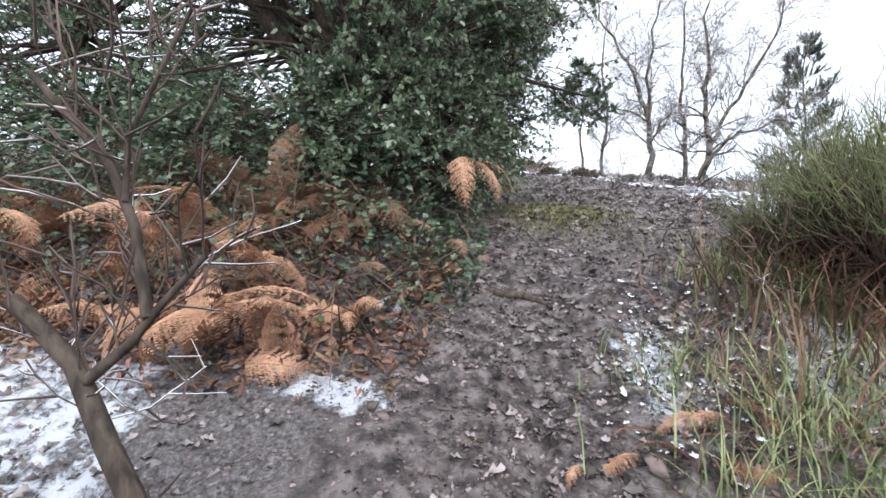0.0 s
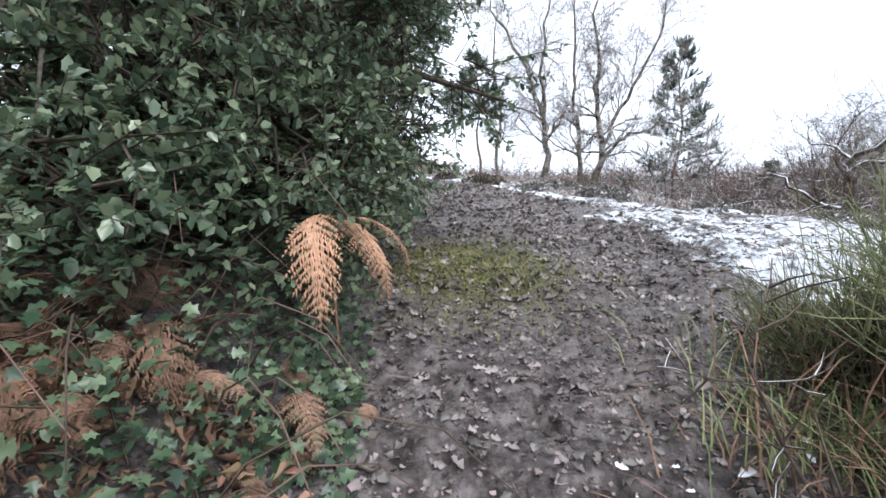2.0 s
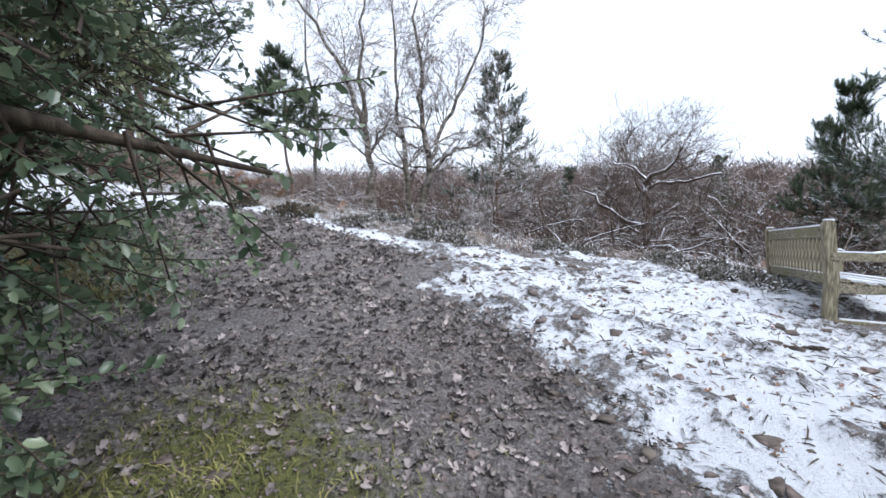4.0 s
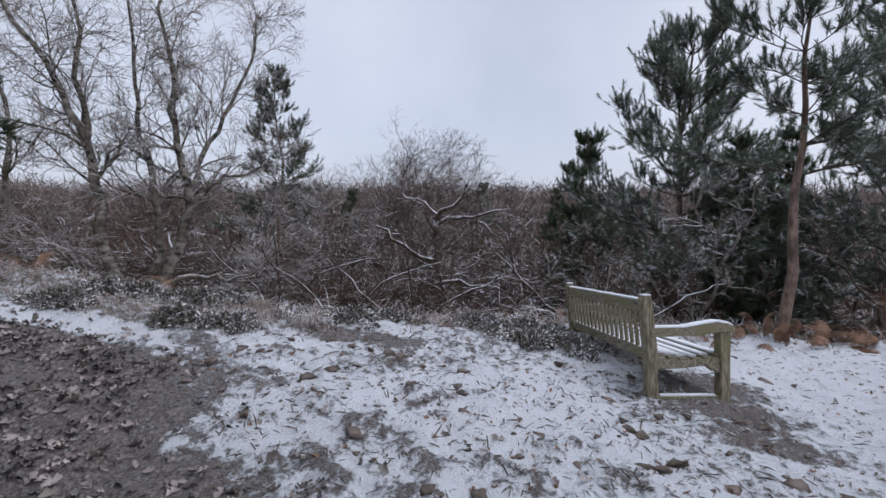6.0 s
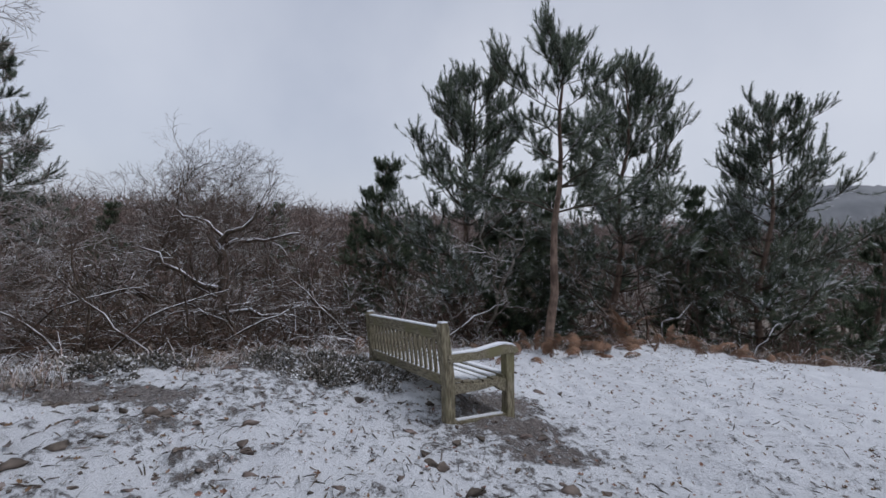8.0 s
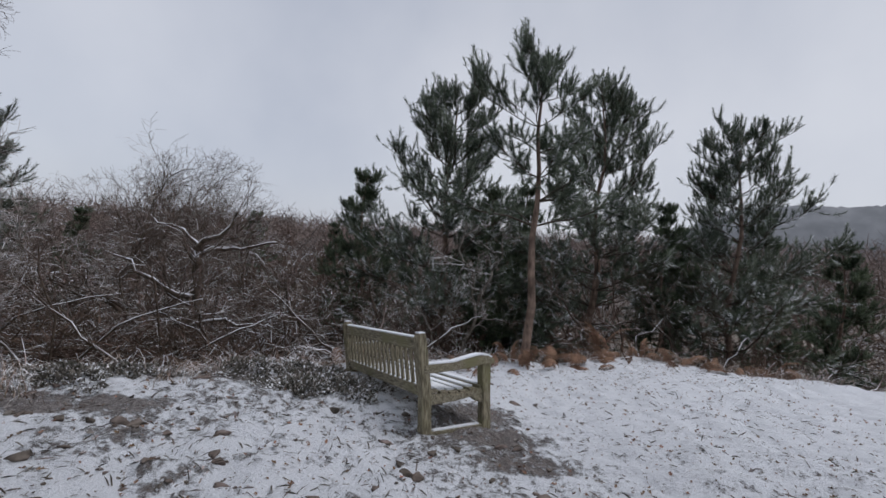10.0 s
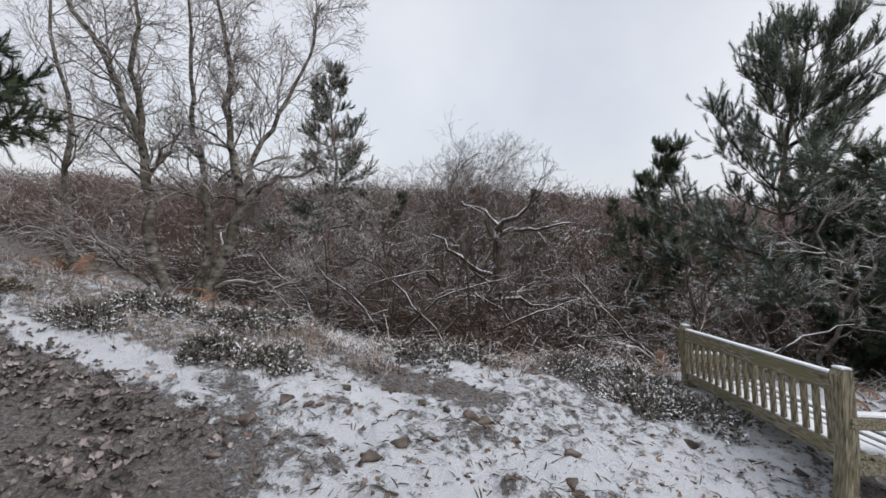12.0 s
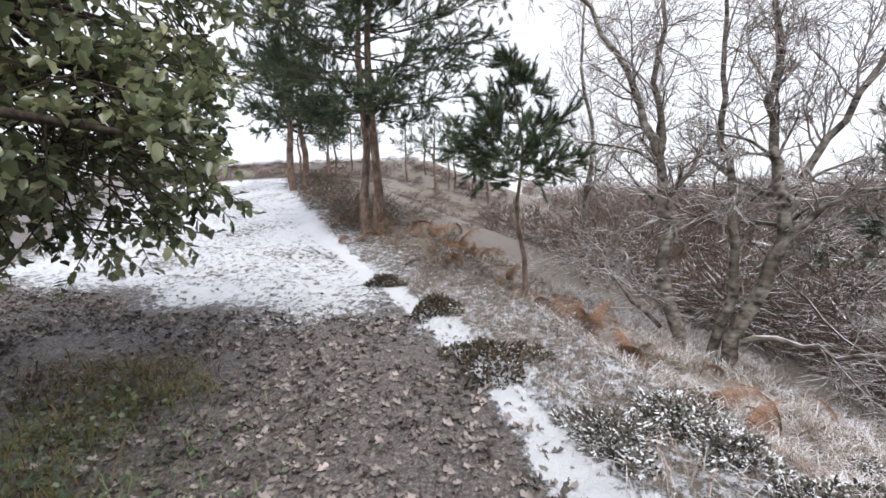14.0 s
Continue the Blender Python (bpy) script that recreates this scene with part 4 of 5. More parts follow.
x, y = scatter(120000, (1.5, 9.5, 7.2, 17), edge_keep(1.0, 4.0, 8.2), rng)
v, f = blades(rng, x, y, ground_at(x, y) - 0.01, rng.uniform(0.04, 0.17, len(x)), 1.2, 0.0024)
stuff("frosted_grass", "pale dead grass frosted with snow on the hill shoulder", "grass", mesh_of("frosted_grass", v, f), STRAW_FROST)
x, y = scatter(26000, (5.2, 12.5, 0, 9.0), lambda x, y: rng.random(len(x)) < smooth(-0.5, 0.3, x - brink(y)) * smooth(3.0, 1.2, x - brink(y)), rng)
v, f = blades(rng, x, y, ground_at(x, y) - 0.01, rng.uniform(0.08, 0.34, len(x)), 1.2, 0.0035)
stuff("frosted_grass", "dead brown grass fringe below the bench", "grass", mesh_of("brown_grass", v, f), STRAW_FROST)


for tone, many, lo, hi, label in ((STRAW_FROST, 30000, 0.05, 0.2, "pale frosted dead grass along the edge of the snow"), (BRACKEN_DARK, 5000, 0.06, 0.26, "broken russet stalks along the edge of the snow")):
    x, y = scatter(many, (4.0, 9.8, 5.3, 9.4), lambda x, y: rng.random(len(x)) < smooth(0.0, 0.35, x - np.interp(y, (5.3, 6.2, 6.9, 7.4, 8.1, 9.4), (9.4, 8.2, 6.9, 6.0, 4.9, 4.3))) * smooth(0.3, -0.2, x - brink(y)) * smooth(-0.3, 0.25, np.array([noise.noise(Vector((q * 1.3, w * 1.3, 4))) for q, w in zip(x, y)])), rng)
    v, f = blades(rng, x, y, ground_at(x, y) - 0.01, rng.uniform(lo, hi, len(x)), 1.3, 0.003)
    stuff("frosted_grass", label, "grass", mesh_of("edge_grass", v, f), tone)


def build_heather(x, y, radius, hgt, n=1300, label="low dark heather clump with a little snow", mat=None):
    h = thing("heather_clump", x, y, on_ground(x, y), label, "heather", "heather clumps on the shoulder")
    a, r = rng.random(n) * 6.28, np.sqrt(rng.random(n))
    lump = 1 + 0.3 * np.sin(a * 3 + x * 7) + 0.2 * np.sin(a * 5 + y * 5)
    px, py = np.cos(a) * r * radius * lump, np.sin(a) * r * radius * lump
    dome = hgt * 0.6 * (1 - r ** 2.2) * rng.random(n) ** 0.5
    pz = np.array([on_ground(x + q, y + w) for q, w in zip(px, py)]) - h.location.z + dome
    way = np.stack([np.cos(a) * r, np.sin(a) * r, 0.7 + 0 * a], 1) + rng.normal(size=(n, 3)) * 0.55
    v, f = stamp(*CURL_LEAF, bases(way, rng.uniform(0.025, 0.07, n), rng) * np.array((0.55, 1.0, 1.0))[None, None, :], np.stack([px, py, pz], 1))
    part("foliage", mesh_of("heather_foliage", v, f), mat or HEATHER, h, "", "stuff")
    return h


for k in range(24):
    t = k / 23
    fx, fy = -2.6 + 6.6 * t + rng.normal() * 0.35, 19.0 - 7.6 * t + rng.normal() * 0.3
    build_fern(fx + 0.9, fy, 6, BRACKEN_DARK, 0.25, 0.75, None, "sodden russet bracken on the slope")
for fx, fy in ((9.9, 4.2), (10.3, 3.6), (10.6, 2.7), (10.5, 1.8), (9.5, 4.8), (8.8, 5.5), (8.1, 6.5), (7.6, 7.1), (7.0, 7.9), (10.6, 0.9), (10.1, 3.9), (10.5, 3.1)):
    build_fern(fx, fy, 8, BRACKEN_DARK, 0.25, 0.85, None, "sodden russet bracken at the edge of the snow")
for fx, fy, c, sz in ((1.72, 2.18, 5, 0.38), (1.35, 2.08, 2, 0.3), (1.95, 2.3, 4, 0.4)):
    build_fern(fx, fy, c, BRACKEN, 0.1, sz, None, "flattened scraps of pale orange bracken beside the way")
root = thing("tree_root", 1.1, 3.2, on_ground(1.1, 3.2), "dark exposed root crossing the muddy step", "root")
rt = Tubes()
rt.add([(-0.3, 0.1, -0.03), (-0.2, 0.06, 0.0), (-0.1, 0.065, 0.02), (0.0, 0.02, 0.012), (0.1, -0.01, 0.016), (0.19, -0.07, 0.0), (0.28, -0.1, -0.04)], (0.016, 0.026, 0.03, 0.026, 0.024, 0.016, 0.008), 8)
part("root", rt.mesh("root"), BARK, root)
for hx, hy, r, hh in ((2.75, 11.15, 0.36, 0.3), (2.1, 12.4, 0.25, 0.22), (3.55, 10.3, 0.22, 0.2), (3.95, 10.5, 0.2, 0.2), (4.1, 9.15, 0.2, 0.2), (5.7, 10.6, 0.28, 0.3), (4.9, 9.6, 0.24, 0.24), (4.4, 8.75, 0.18, 0.16), (5.6, 8.4, 0.26, 0.12), (6.1, 8.2, 0.24, 0.12), (6.7, 7.5, 0.3, 0.14), (7.0, 7.0, 0.3, 0.14), (6.75, 6.4, 0.3, 0.12), (6.5, 6.8, 0.24, 0.1), (5.0, 10.2, 0.22, 0.2), (1.3, 13.3, 0.2, 0.18)):
    pale = hx > 3.3
    build_heather(hx, hy, r * (1.2 if pale else 1.0), hh, 1300, "low heather clump whitened with frost and snow" if pale else "low dark heather clump with a little snow", FROSTHEATH if pale else None)
for _ in range(9):
    hx, hy = rng.uniform(3.9, 6.4), rng.uniform(8.7, 11.6)
    if hx - float(rim(hy)) > 0.55:
        build_heather(hx, hy, rng.uniform(0.14, 0.26), rng.uniform(0.12, 0.24), 700, "low heather clump whitened with frost and snow", FROSTHEATH)


# ---- broom ----
def build_broom(x, y, radius, hgt, n, label):
    b = thing("broom_bush", x, y, on_ground(x, y), label, "bush", "broom bushes beside the way")
    wood, green = Tubes(), Tubes()
    for _ in range(n):
        a, r = rng.random() * 6.28, radius * math.sqrt(rng.random())
        root = np.array((math.cos(a) * r * 0.35, math.sin(a) * r * 0.35, -0.03))
        h = hgt * (1 - 0.35 * (r / radius) ** 2) * rng.uniform(0.45, 0.75)
        out = np.array((math.cos(a) * r * 0.6, math.sin(a) * r * 0.6, h))
        fork = root + out + rng.normal(size=3) * 0.04
        wood.add([root, root + out * 0.5 + rng.normal(size=3) * 0.03, fork], (0.006, 0.0045, 0.003), 3)
        for k in range(20):
            t = rng.random() ** 0.7
            w = np.array((math.cos(a) * 0.35, math.sin(a) * 0.35, 0.8)) + rng.normal(size=3) * 0.5
            L = rng.uniform(0.08, 0.24) * (0.5 + hgt * 0.5)
            s = root + out * (0.12 + 0.92 * t) + rng.normal(size=3) * 0.03
            into, r = (green, 0.0024) if t > 0.5 + 0.12 * rng.normal() else (wood, 0.0028)
            into.add([s, s + w * L * 0.5 + rng.normal(size=3) * 0.015, s + w * L + rng.normal(size=3) * 0.035 + np.array((0, 0, 0.03))], (r, r * 0.85, r * 0.4), 3)
    part("brushwood", wood.mesh("broom_wood"), BROWNTWIG, b, "bare brown woody stems", "stuff")
    part("foliage", green.mesh("broom_shoots"), BROOM, b, "slender green shoots", "stuff")
    return b


build_broom(3.1, 2.95, 0.75, 1.15, 360, "tall broom bush with slender green shoots over brown stems")
build_broom(2.75, 3.5, 0.32, 0.5, 60, "small broom bush with upright green shoots")
build_broom(3.7, 2.4, 0.8, 1.4, 340, "tall broom bush with slender green shoots over brown stems")
build_broom(3.5, 3.6, 0.4, 0.4, 55, "low broom bush with upright green shoots")


# ---- bare trees ----
def bare_twig(x, y, pts, name, label):
    t = thing(name, x, y, on_ground(x, y), label, "sapling")
    o = np.array(t.location)
    fine = Tubes()
    for i, (line, r0, r1) in enumerate(pts):
        line = np.array(line) - o
        wood = Tubes()
        wood.add(line, np.linspace(r0, r1, len(line)), 7)
        part("branch" if i else "trunk", wood.mesh("sapling_wood"), BARK, t)
        for k in range(len(line) - 1):
            for _ in range(4):
                s = line[k] + (line[k + 1] - line[k]) * rng.random()
                w = unit(line[k + 1] - line[k]) + rng.normal(size=3) * 0.8
                grow(fine, rng, s, w, rng.uniform(0.15, 0.4), 0.003, 1, (3,), 0.6, 40, 0.14, 0.02)
    part("brushwood", fine.mesh("sapling_twigs"), TWIG, t, "", "stuff")
    return t


bare_twig(0.42, 1.42, [([(0.42, 1.42, 0.55), (0.34, 1.4, 0.85), (0.2, 1.42, 1.12), (0.1, 1.45, 1.3), (-0.05, 1.45, 1.45)], 0.034, 0.02),
                       ([(0.12, 1.44, 1.25), (0.26, 1.44, 1.36), (0.33, 1.46, 1.45), (0.43, 1.48, 1.56)], 0.015, 0.006),
                       ([(0.3, 1.45, 1.42), (0.24, 1.5, 1.62), (0.17, 1.52, 1.76), (-0.02, 1.52, 1.98)], 0.014, 0.009),
                       ([(0.22, 1.5, 1.68), (0.24, 1.5, 1.82), (0.34, 1.5, 1.98), (0.4, 1.52, 2.1)], 0.008, 0.004)], "bare_sapling", "leafless young tree with snow in its forks")
bare_twig(2.25, 3.0, [([(2.25, 3.0, 1.1), (2.1, 3.05, 1.35), (2.0, 3.1, 1.6)], 0.008, 0.003), ([(2.25, 3.0, 1.1), (2.35, 2.9, 1.3), (2.3, 2.8, 1.5)], 0.006, 0.003)], "bare_sapling", "thin leafless sapling beside the broom")


def stems_tree(name, label, x, y, stems, mat, rng, kids=(4, 7, 5), group="", limb=1.7, lean=(0.988, 0.155), fine_mat=None, least=0.0042, lift=0.015):
    """A many-stemmed tree from the lines of its stems, each with limbs, boughs and twigs."""
    z = on_ground(x, y)
    t = thing(name, x, y, z - 0.05, label, "tree", group)
    wood, fine = Tubes(), Tubes()
    for line, r0, r1 in stems:
        pts = np.array([(u * lean[0] - w * lean[1], u * lean[1] + w * lean[0], v) for u, w, v in line])
        fine_t = np.linspace(0, len(pts) - 1, (len(pts) - 1) * 3 + 1)
        pts = np.stack([np.interp(fine_t, np.arange(len(pts)), pts[:, k]) for k in range(3)], 1)
        pts[1:-1] = pts[1:-1] * 0.5 + 0.25 * (pts[:-2] + pts[2:])
        pts[1:] += rng.normal(size=(len(pts) - 1, 3)) * 0.045
        n = len(pts)
        wood.add(pts, np.linspace(r0, r1, n), 9)
        for i in range(max(1, n // 3), n, 2):
            r = r0 + (r1 - r0) * i / (n - 1)
            for _ in range(kids[0]):
                s = pts[i] + (pts[i - 1] - pts[i]) * rng.random() * 0.9
                w = unit(unit(pts[i] - pts[i - 1]) + rng.normal(size=3) * 0.75)
                grow(wood, rng, s, w, limb * rng.uniform(0.5, 1.1), max(r * 0.4, 0.012), 2, kids[1:], 0.55, 38, 0.22, lift, None, fine, 0.2, 6, least)
    part("trunk", wood.mesh("stems"), mat, t)
    part("brushwood", fine.mesh("twigs"), fine_mat or (BIRCHTWIG if mat is BIRCHBARK else TWIG), t, "fine bare twigs", "stuff")
    return t


rng = np.random.default_rng(23)
ACROSS = (0.94, -0.34)
stems_tree("birch_tree", "leafless birch with pale and dark leaning stems", 5.85, 14.9, [
    ([(0.13, 0, -0.3), (0.52, 0, 1.0), (0.9, 0, 1.95), (0.85, 0.05, 2.68), (0.65, 0.1, 3.4), (0.74, 0.15, 4.2), (0.56, 0.2, 5.4), (0.7, 0.2, 6.8)], 0.12, 0.02),
    ([(0.0, 0.1, -0.2), (0.27, 0.1, 1.07), (0.31, 0.15, 2.26), (0.15, 0.2, 3.06), (0.04, 0.2, 4.0), (0.15, 0.25, 5.2), (0.0, 0.3, 6.5)], 0.085, 0.018),
    ([(0.9, 0, 1.95), (1.02, 0.1, 2.85), (1.48, 0.15, 3.55), (1.96, 0.2, 4.5), (2.3, 0.2, 5.3), (2.4, 0.2, 6.2)], 0.065, 0.015),
    ([(0.9, 0, 1.95), (1.25, -0.1, 2.38), (1.65, -0.15, 2.7), (2.6, -0.2, 2.85)], 0.055, 0.018),
    ([(0.4, -0.1, 0.45), (1.1, -0.2, 0.58), (1.54, -0.3, 0.4), (2.1, -0.3, 0.7), (2.75, -0.4, 1.15), (3.3, -0.5, 1.75)], 0.045, 0.012)], BIRCHBARK, rng, (4, 8, 8), "birches on the slope", 1.45, ACROSS)
stems_tree("birch_tree", "leafless birch with a crooked forked trunk", 5.47, 15.05, [
    ([(0.0, 0, -0.2), (-0.22, 0, 1.5), (-0.25, 0, 2.1), (-0.35, 0, 2.9), (-0.6, 0, 3.8), (-0.95, 0, 4.6), (-1.7, 0.1, 5.8), (-1.9, 0.1, 6.6)], 0.11, 0.018),
    ([(-0.35, 0, 2.9), (-0.42, 0.1, 4.1), (-0.33, 0.1, 5.5), (-0.2, 0.1, 6.8)], 0.06, 0.015),
    ([(-0.25, 0.0, 0.35), (-0.83, -0.2, 1.0), (-1.65, -0.3, 1.4)], 0.035, 0.012)], BIRCHBARK, rng, (4, 8, 8), "birches on the slope", 1.45, ACROSS)
stems_tree("birch_tree", "slender leafless birch behind the others", 4.7, 19.0, [
    ([(0, 0, 0), (-0.1, 0, 1.8), (0.1, 0, 3.4), (-0.2, 0, 5.2), (-0.1, 0, 6.8)], 0.08, 0.02)], BIRCHBARK, rng, (5, 9, 8), "birches on the slope")
stems_tree("rowan_tree", "slim leafless rowan with snow on its forked stems", 11.9, 6.0, [
    ([(0, 0, 0), (0.1, 0, 1.3), (0.25, 0, 2.0), (0.05, 0, 2.6), (-0.15, 0, 3.4)], 0.045, 0.015),
    ([(0.25, 0, 2.0), (0.5, 0, 2.6), (0.7, 0, 3.3)], 0.035, 0.012),
    ([(0.0, 0, 0.2), (-0.45, 0, 1.0), (-0.8, 0, 1.5)], 0.03, 0.012)], BIRCHBARK, rng, (2, 5, 5), "", 0.9, (0.1, -0.99))
oz = on_ground(11.1, 11.7)
stems_tree("oak_tree", "spreading leafless oak with snow lying along its boughs", 11.1, 11.7, [
    ([(0, 0, 0), (-0.1, 0, 1.6), (0.1, 0, 2.9), (0.0, 0, 2.3 - oz)], 0.13, 0.07),
    ([(0.0, 0, 2.2 - oz), (0.3, 0.1, 2.5 - oz), (0.9, 0.2, 2.55 - oz), (1.6, 0.2, 2.75 - oz)], 0.06, 0.02),
    ([(0.0, 0, 2.2 - oz), (0.15, 0.1, 2.6 - oz), (-0.3, 0.2, 2.9 - oz), (-0.9, 0.3, 3.1 - oz)], 0.055, 0.02),
    ([(-0.05, 0, 1.5 - oz), (-0.8, 0, 1.9 - oz), (-1.5, 0, 2.3 - oz)], 0.06, 0.025),
    ([(0.0, 0, 0.9 - oz), (0.9, 0, 1.0 - oz), (1.8, 0, 0.8 - oz)], 0.06, 0.02),
    ([(0.0, 0, 2.5 - oz), (0.6, 0, 2.9 - oz), (0.8, 0, 3.3 - oz)], 0.06, 0.02)], FROSTBARK, rng, (2, 6, 6), "", 1.2, (0.5, -0.86))
for k, (bx, by, s) in enumerate(((9.3, 13.6, 1), (10.6, 9.2, 1), (12.4, 7.6, 1), (8.4, 12.2, 0.8), (9.2, 10.9, 0.9), (11.8, 9.6, 1), (13.5, 9.0, 1), (7.9, 13.6, 0.8), (12.3, 13.5, 1), (10.4, 7.3, 0.8), (13.6, 5.9, 1), (12.6, 2.8, 0.9), (13.4, 0.8, 0.9))):
    stems_tree("fallen_branch_tree", "leaning snow-lined branches of a bare shrub oak", bx, by, [
        ([(0, 0, 0), (-0.5, 0.1, 0.9), (-1.2, 0.2, 1.5), (-1.9, 0.2, 2.2)], 0.034 * s, 0.01),
        ([(0.1, 0, 0), (0.7, 0.1, 1.0), (1.6, 0.1, 1.5), (2.3, 0.2, 1.6)], 0.034 * s, 0.01),
        ([(0, 0, 0), (0.1, 0.2, 1.3), (-0.2, 0.2, 2.5)], 0.034 * s, 0.01)], FROSTBARK, rng, (2, 5, 4), "snow-lined shrub oaks", 1.1, (0.6, -0.8))


# ---- woodland ----
def bare_model(rng, kids, mat, twig, spread=46, ratio=0.62, least=0.0013):
    wood, fine = Tubes(), Tubes()
    for _ in range(2):
        grow(wood, rng, (rng.normal() * 0.03, rng.normal() * 0.03, -0.05), (rng.normal() * 0.15, rng.normal() * 0.15, 1), 0.66, 0.022, 3, kids, ratio, spread, 0.2, 0.02, None, fine, 0.22, 6, least)
    return wood.mesh("bare_trunk"), fine.mesh("bare_twigs"), mat, twig


def plant(model, name, label, x, y, hgt, turn, group, scale_xy=1.0):
    z = on_ground(x, y)
    t = thing(name, x, y, z - 0.05, label, "tree", group)
    t.matrix_world = pose(x, y, z - 0.05, 0, 0, turn) @ Matrix.Diagonal((hgt * scale_xy, hgt * scale_xy, hgt, 1))
    part("trunk", model[0], model[2], t)
    part("brushwood", model[1], model[3], t, "fine bare twigs", "stuff")
    return t


MODELS = [bare_model(rng, (6, 6, 6), FROSTBARK, BROWNTWIG), bare_model(rng, (7, 6, 5), FROSTBARK, TWIG, 40), bare_model(rng, (5, 7, 6), FROSTBARK, TWIG, 52), bare_model(rng, (6, 6, 6), FROSTBARK, TWIG, 44)]
rng = np.random.default_rng(31)
placed = 0
spots = []
while placed < 125:
    b = radians(rng.uniform(-42, 96))
    r = 7.5 + 52 * rng.random() ** 1.35
    x, y = 2.6 + math.cos(b) * r, 5.5 + math.sin(b) * r
    d = x - float(brink(y))
    if d < (2.2 if y < 8 else 6.0) or y > 70 or (3.5 < x < 8.5 and 10.5 < y < 18) or any((x - p) ** 2 + (y - q) ** 2 < (0.7 + r * 0.025) ** 2 for p, q in spots):
        continue
    spots.append((x, y))
    goal = 2.6 + 0.062 * r - on_ground(x, y)
    hgt = goal * rng.uniform(0.55, 1.08)
    if r < 14:
        hgt = min(hgt, 0.6 + d * 0.6)
    k = int(rng.integers(4))
    plant(MODELS[k], "bare_tree", "leafless brown scrub tree with fine twigs" if k < 2 else "leafless scrub tree with frosted twigs", x, y, hgt, rng.random() * 360, "bare trees on the slope", rng.uniform(1.0, 1.5))
    placed += 1
def dome_model(rng):
    """A bare birch with a rounded crown of very fine twigs."""
    wood, fine = Tubes(), Tubes()
    wood.add([(0, 0, -0.05), (0.01, 0, 0.2), (-0.01, 0.01, 0.34), (0.01, 0, 0.48)], (0.01, 0.007, 0.004, 0.002), 7)
    for _ in range(3):
        grow(wood, rng, (rng.normal() * 0.01, rng.normal() * 0.01, 0.12), (rng.normal() * 0.2, rng.normal() * 0.2, 1), 0.5, 0.006, 4, (6, 6, 6, 5), 0.62, 42, 0.16, 0.0, None, fine, 0.25, 6, 0.0004)
    return wood.mesh("bare_trunk"), fine.mesh("bare_twigs"), FROSTBARK, TWIG


TALL_BIRCH = dome_model(rng)
DOMES = ((22.5, 24.3, 7.8, 40, 1.25), (24.2, 22.4, 6.7, 130, 1.3), (25.6, 20.5, 5.5, 210, 1.4))
peak = max(v.co.z for v in TALL_BIRCH[1].vertices)
for bx, by, bz, turn, wide in DOMES:
    plant(TALL_BIRCH, "birch_tree", "tall round-topped leafless birch above the wood", bx, by, (bz - on_ground(bx, by)) / peak, turn, "birches on the slope", wide)


# ---- pines ----
def pine_model(rng, hgt, bare, radius, whorls, per, shoots, needle, shape="cone", trunk=0.1, size=0.3, lean=0.0, template=None, lift=0.5, wander=0.06, up=0.6):
    """A pine: tapering trunk, whorls of limbs and brushes of needles at the ends of the side shoots."""
    wood, limbs = Tubes(), Tubes()
    n = 9
    line = np.array([(lean * hgt * (i / n) + wander * hgt * 0.2 * math.sin(i * 1.3), wander * hgt * 0.2 * math.cos(i * 1.7), hgt * i / n - 0.1) for i in range(n + 1)])
    wood.add(line, np.linspace(trunk, trunk * 0.14, n + 1), 9)
    pos, way = [], []
    for i in range(whorls):
        t = bare + (1 - bare) * (i + 0.5) / whorls
        c = np.array([np.interp(t * n, np.arange(n + 1), line[:, k]) for k in range(3)])
        u = (t - bare) / (1 - bare)
        full = (1 - u) ** 0.55 * (0.75 + 0.25 * math.sin(u * 40)) if shape == "cone" else (1 - u) ** 0.36 * (0.8 + 0.2 * math.sin(u * 23)) if shape == "broad" else math.sin(min(1.0, 0.25 + u * 0.95) * math.pi) ** 0.7 if shape == "round" else 0.55 + 0.45 * math.sin(u * 9)
        whorl = rng.uniform(0.65, 1.2)
        for _ in range(per):
            a = rng.random() * 6.28
            L = whorl * radius * max(0.16, full) * rng.uniform(0.6, 1.02)
            d = np.array((math.cos(a), math.sin(a), lift * (0.3 + u) * rng.uniform(0.5, 1.3)))
            pts = [c]
            for k in range(4):
                d = unit(d + rng.normal(size=3) * 0.13 + np.array((0, 0, 0.08)))
                pts.append(pts[-1] + d * L / 4)
            limbs.add(pts, np.linspace(max(0.01, trunk * 0.22 * (1 - u * 0.7)), 0.005, 5), 4)
            for _ in range(int(shoots * (0.35 + 1.1 * L / radius))):
                s = 0.25 + 0.75 * rng.random() ** 0.8
                j = min(int(s * 4), 3)
                q = pts[j] + (pts[j + 1] - pts[j]) * (s * 4 - j)
                rise = up * (0.15 + 1.25 * u)
                w = unit(d * 0.7 + rng.normal(size=3) * 0.5 + np.array((0, 0, rise)))
                reach = rng.uniform(0.05, 0.5) * (0.45 + L * 0.3)
                e = q + w * reach
                limbs.add([q, e], (0.005, 0.003), 3)
                pos.append(e)
                way.append(unit(w + np.array((0, 0, rise))))
                pos.append(q + w * reach * 0.45)
                way.append(w)
    pos.append(line[-1])
    way.append(np.array((0, 0, 1.0)))
    pos, way = np.array(pos), np.array(way)
    v, f = stamp(*(template or SHOOT), bases(way, size * rng.uniform(0.75, 1.25, len(pos)), rng), pos)
    return wood.mesh("pine_trunk"), mesh_of("pine_needles", v, f), needle, limbs.mesh("pine_limbs")


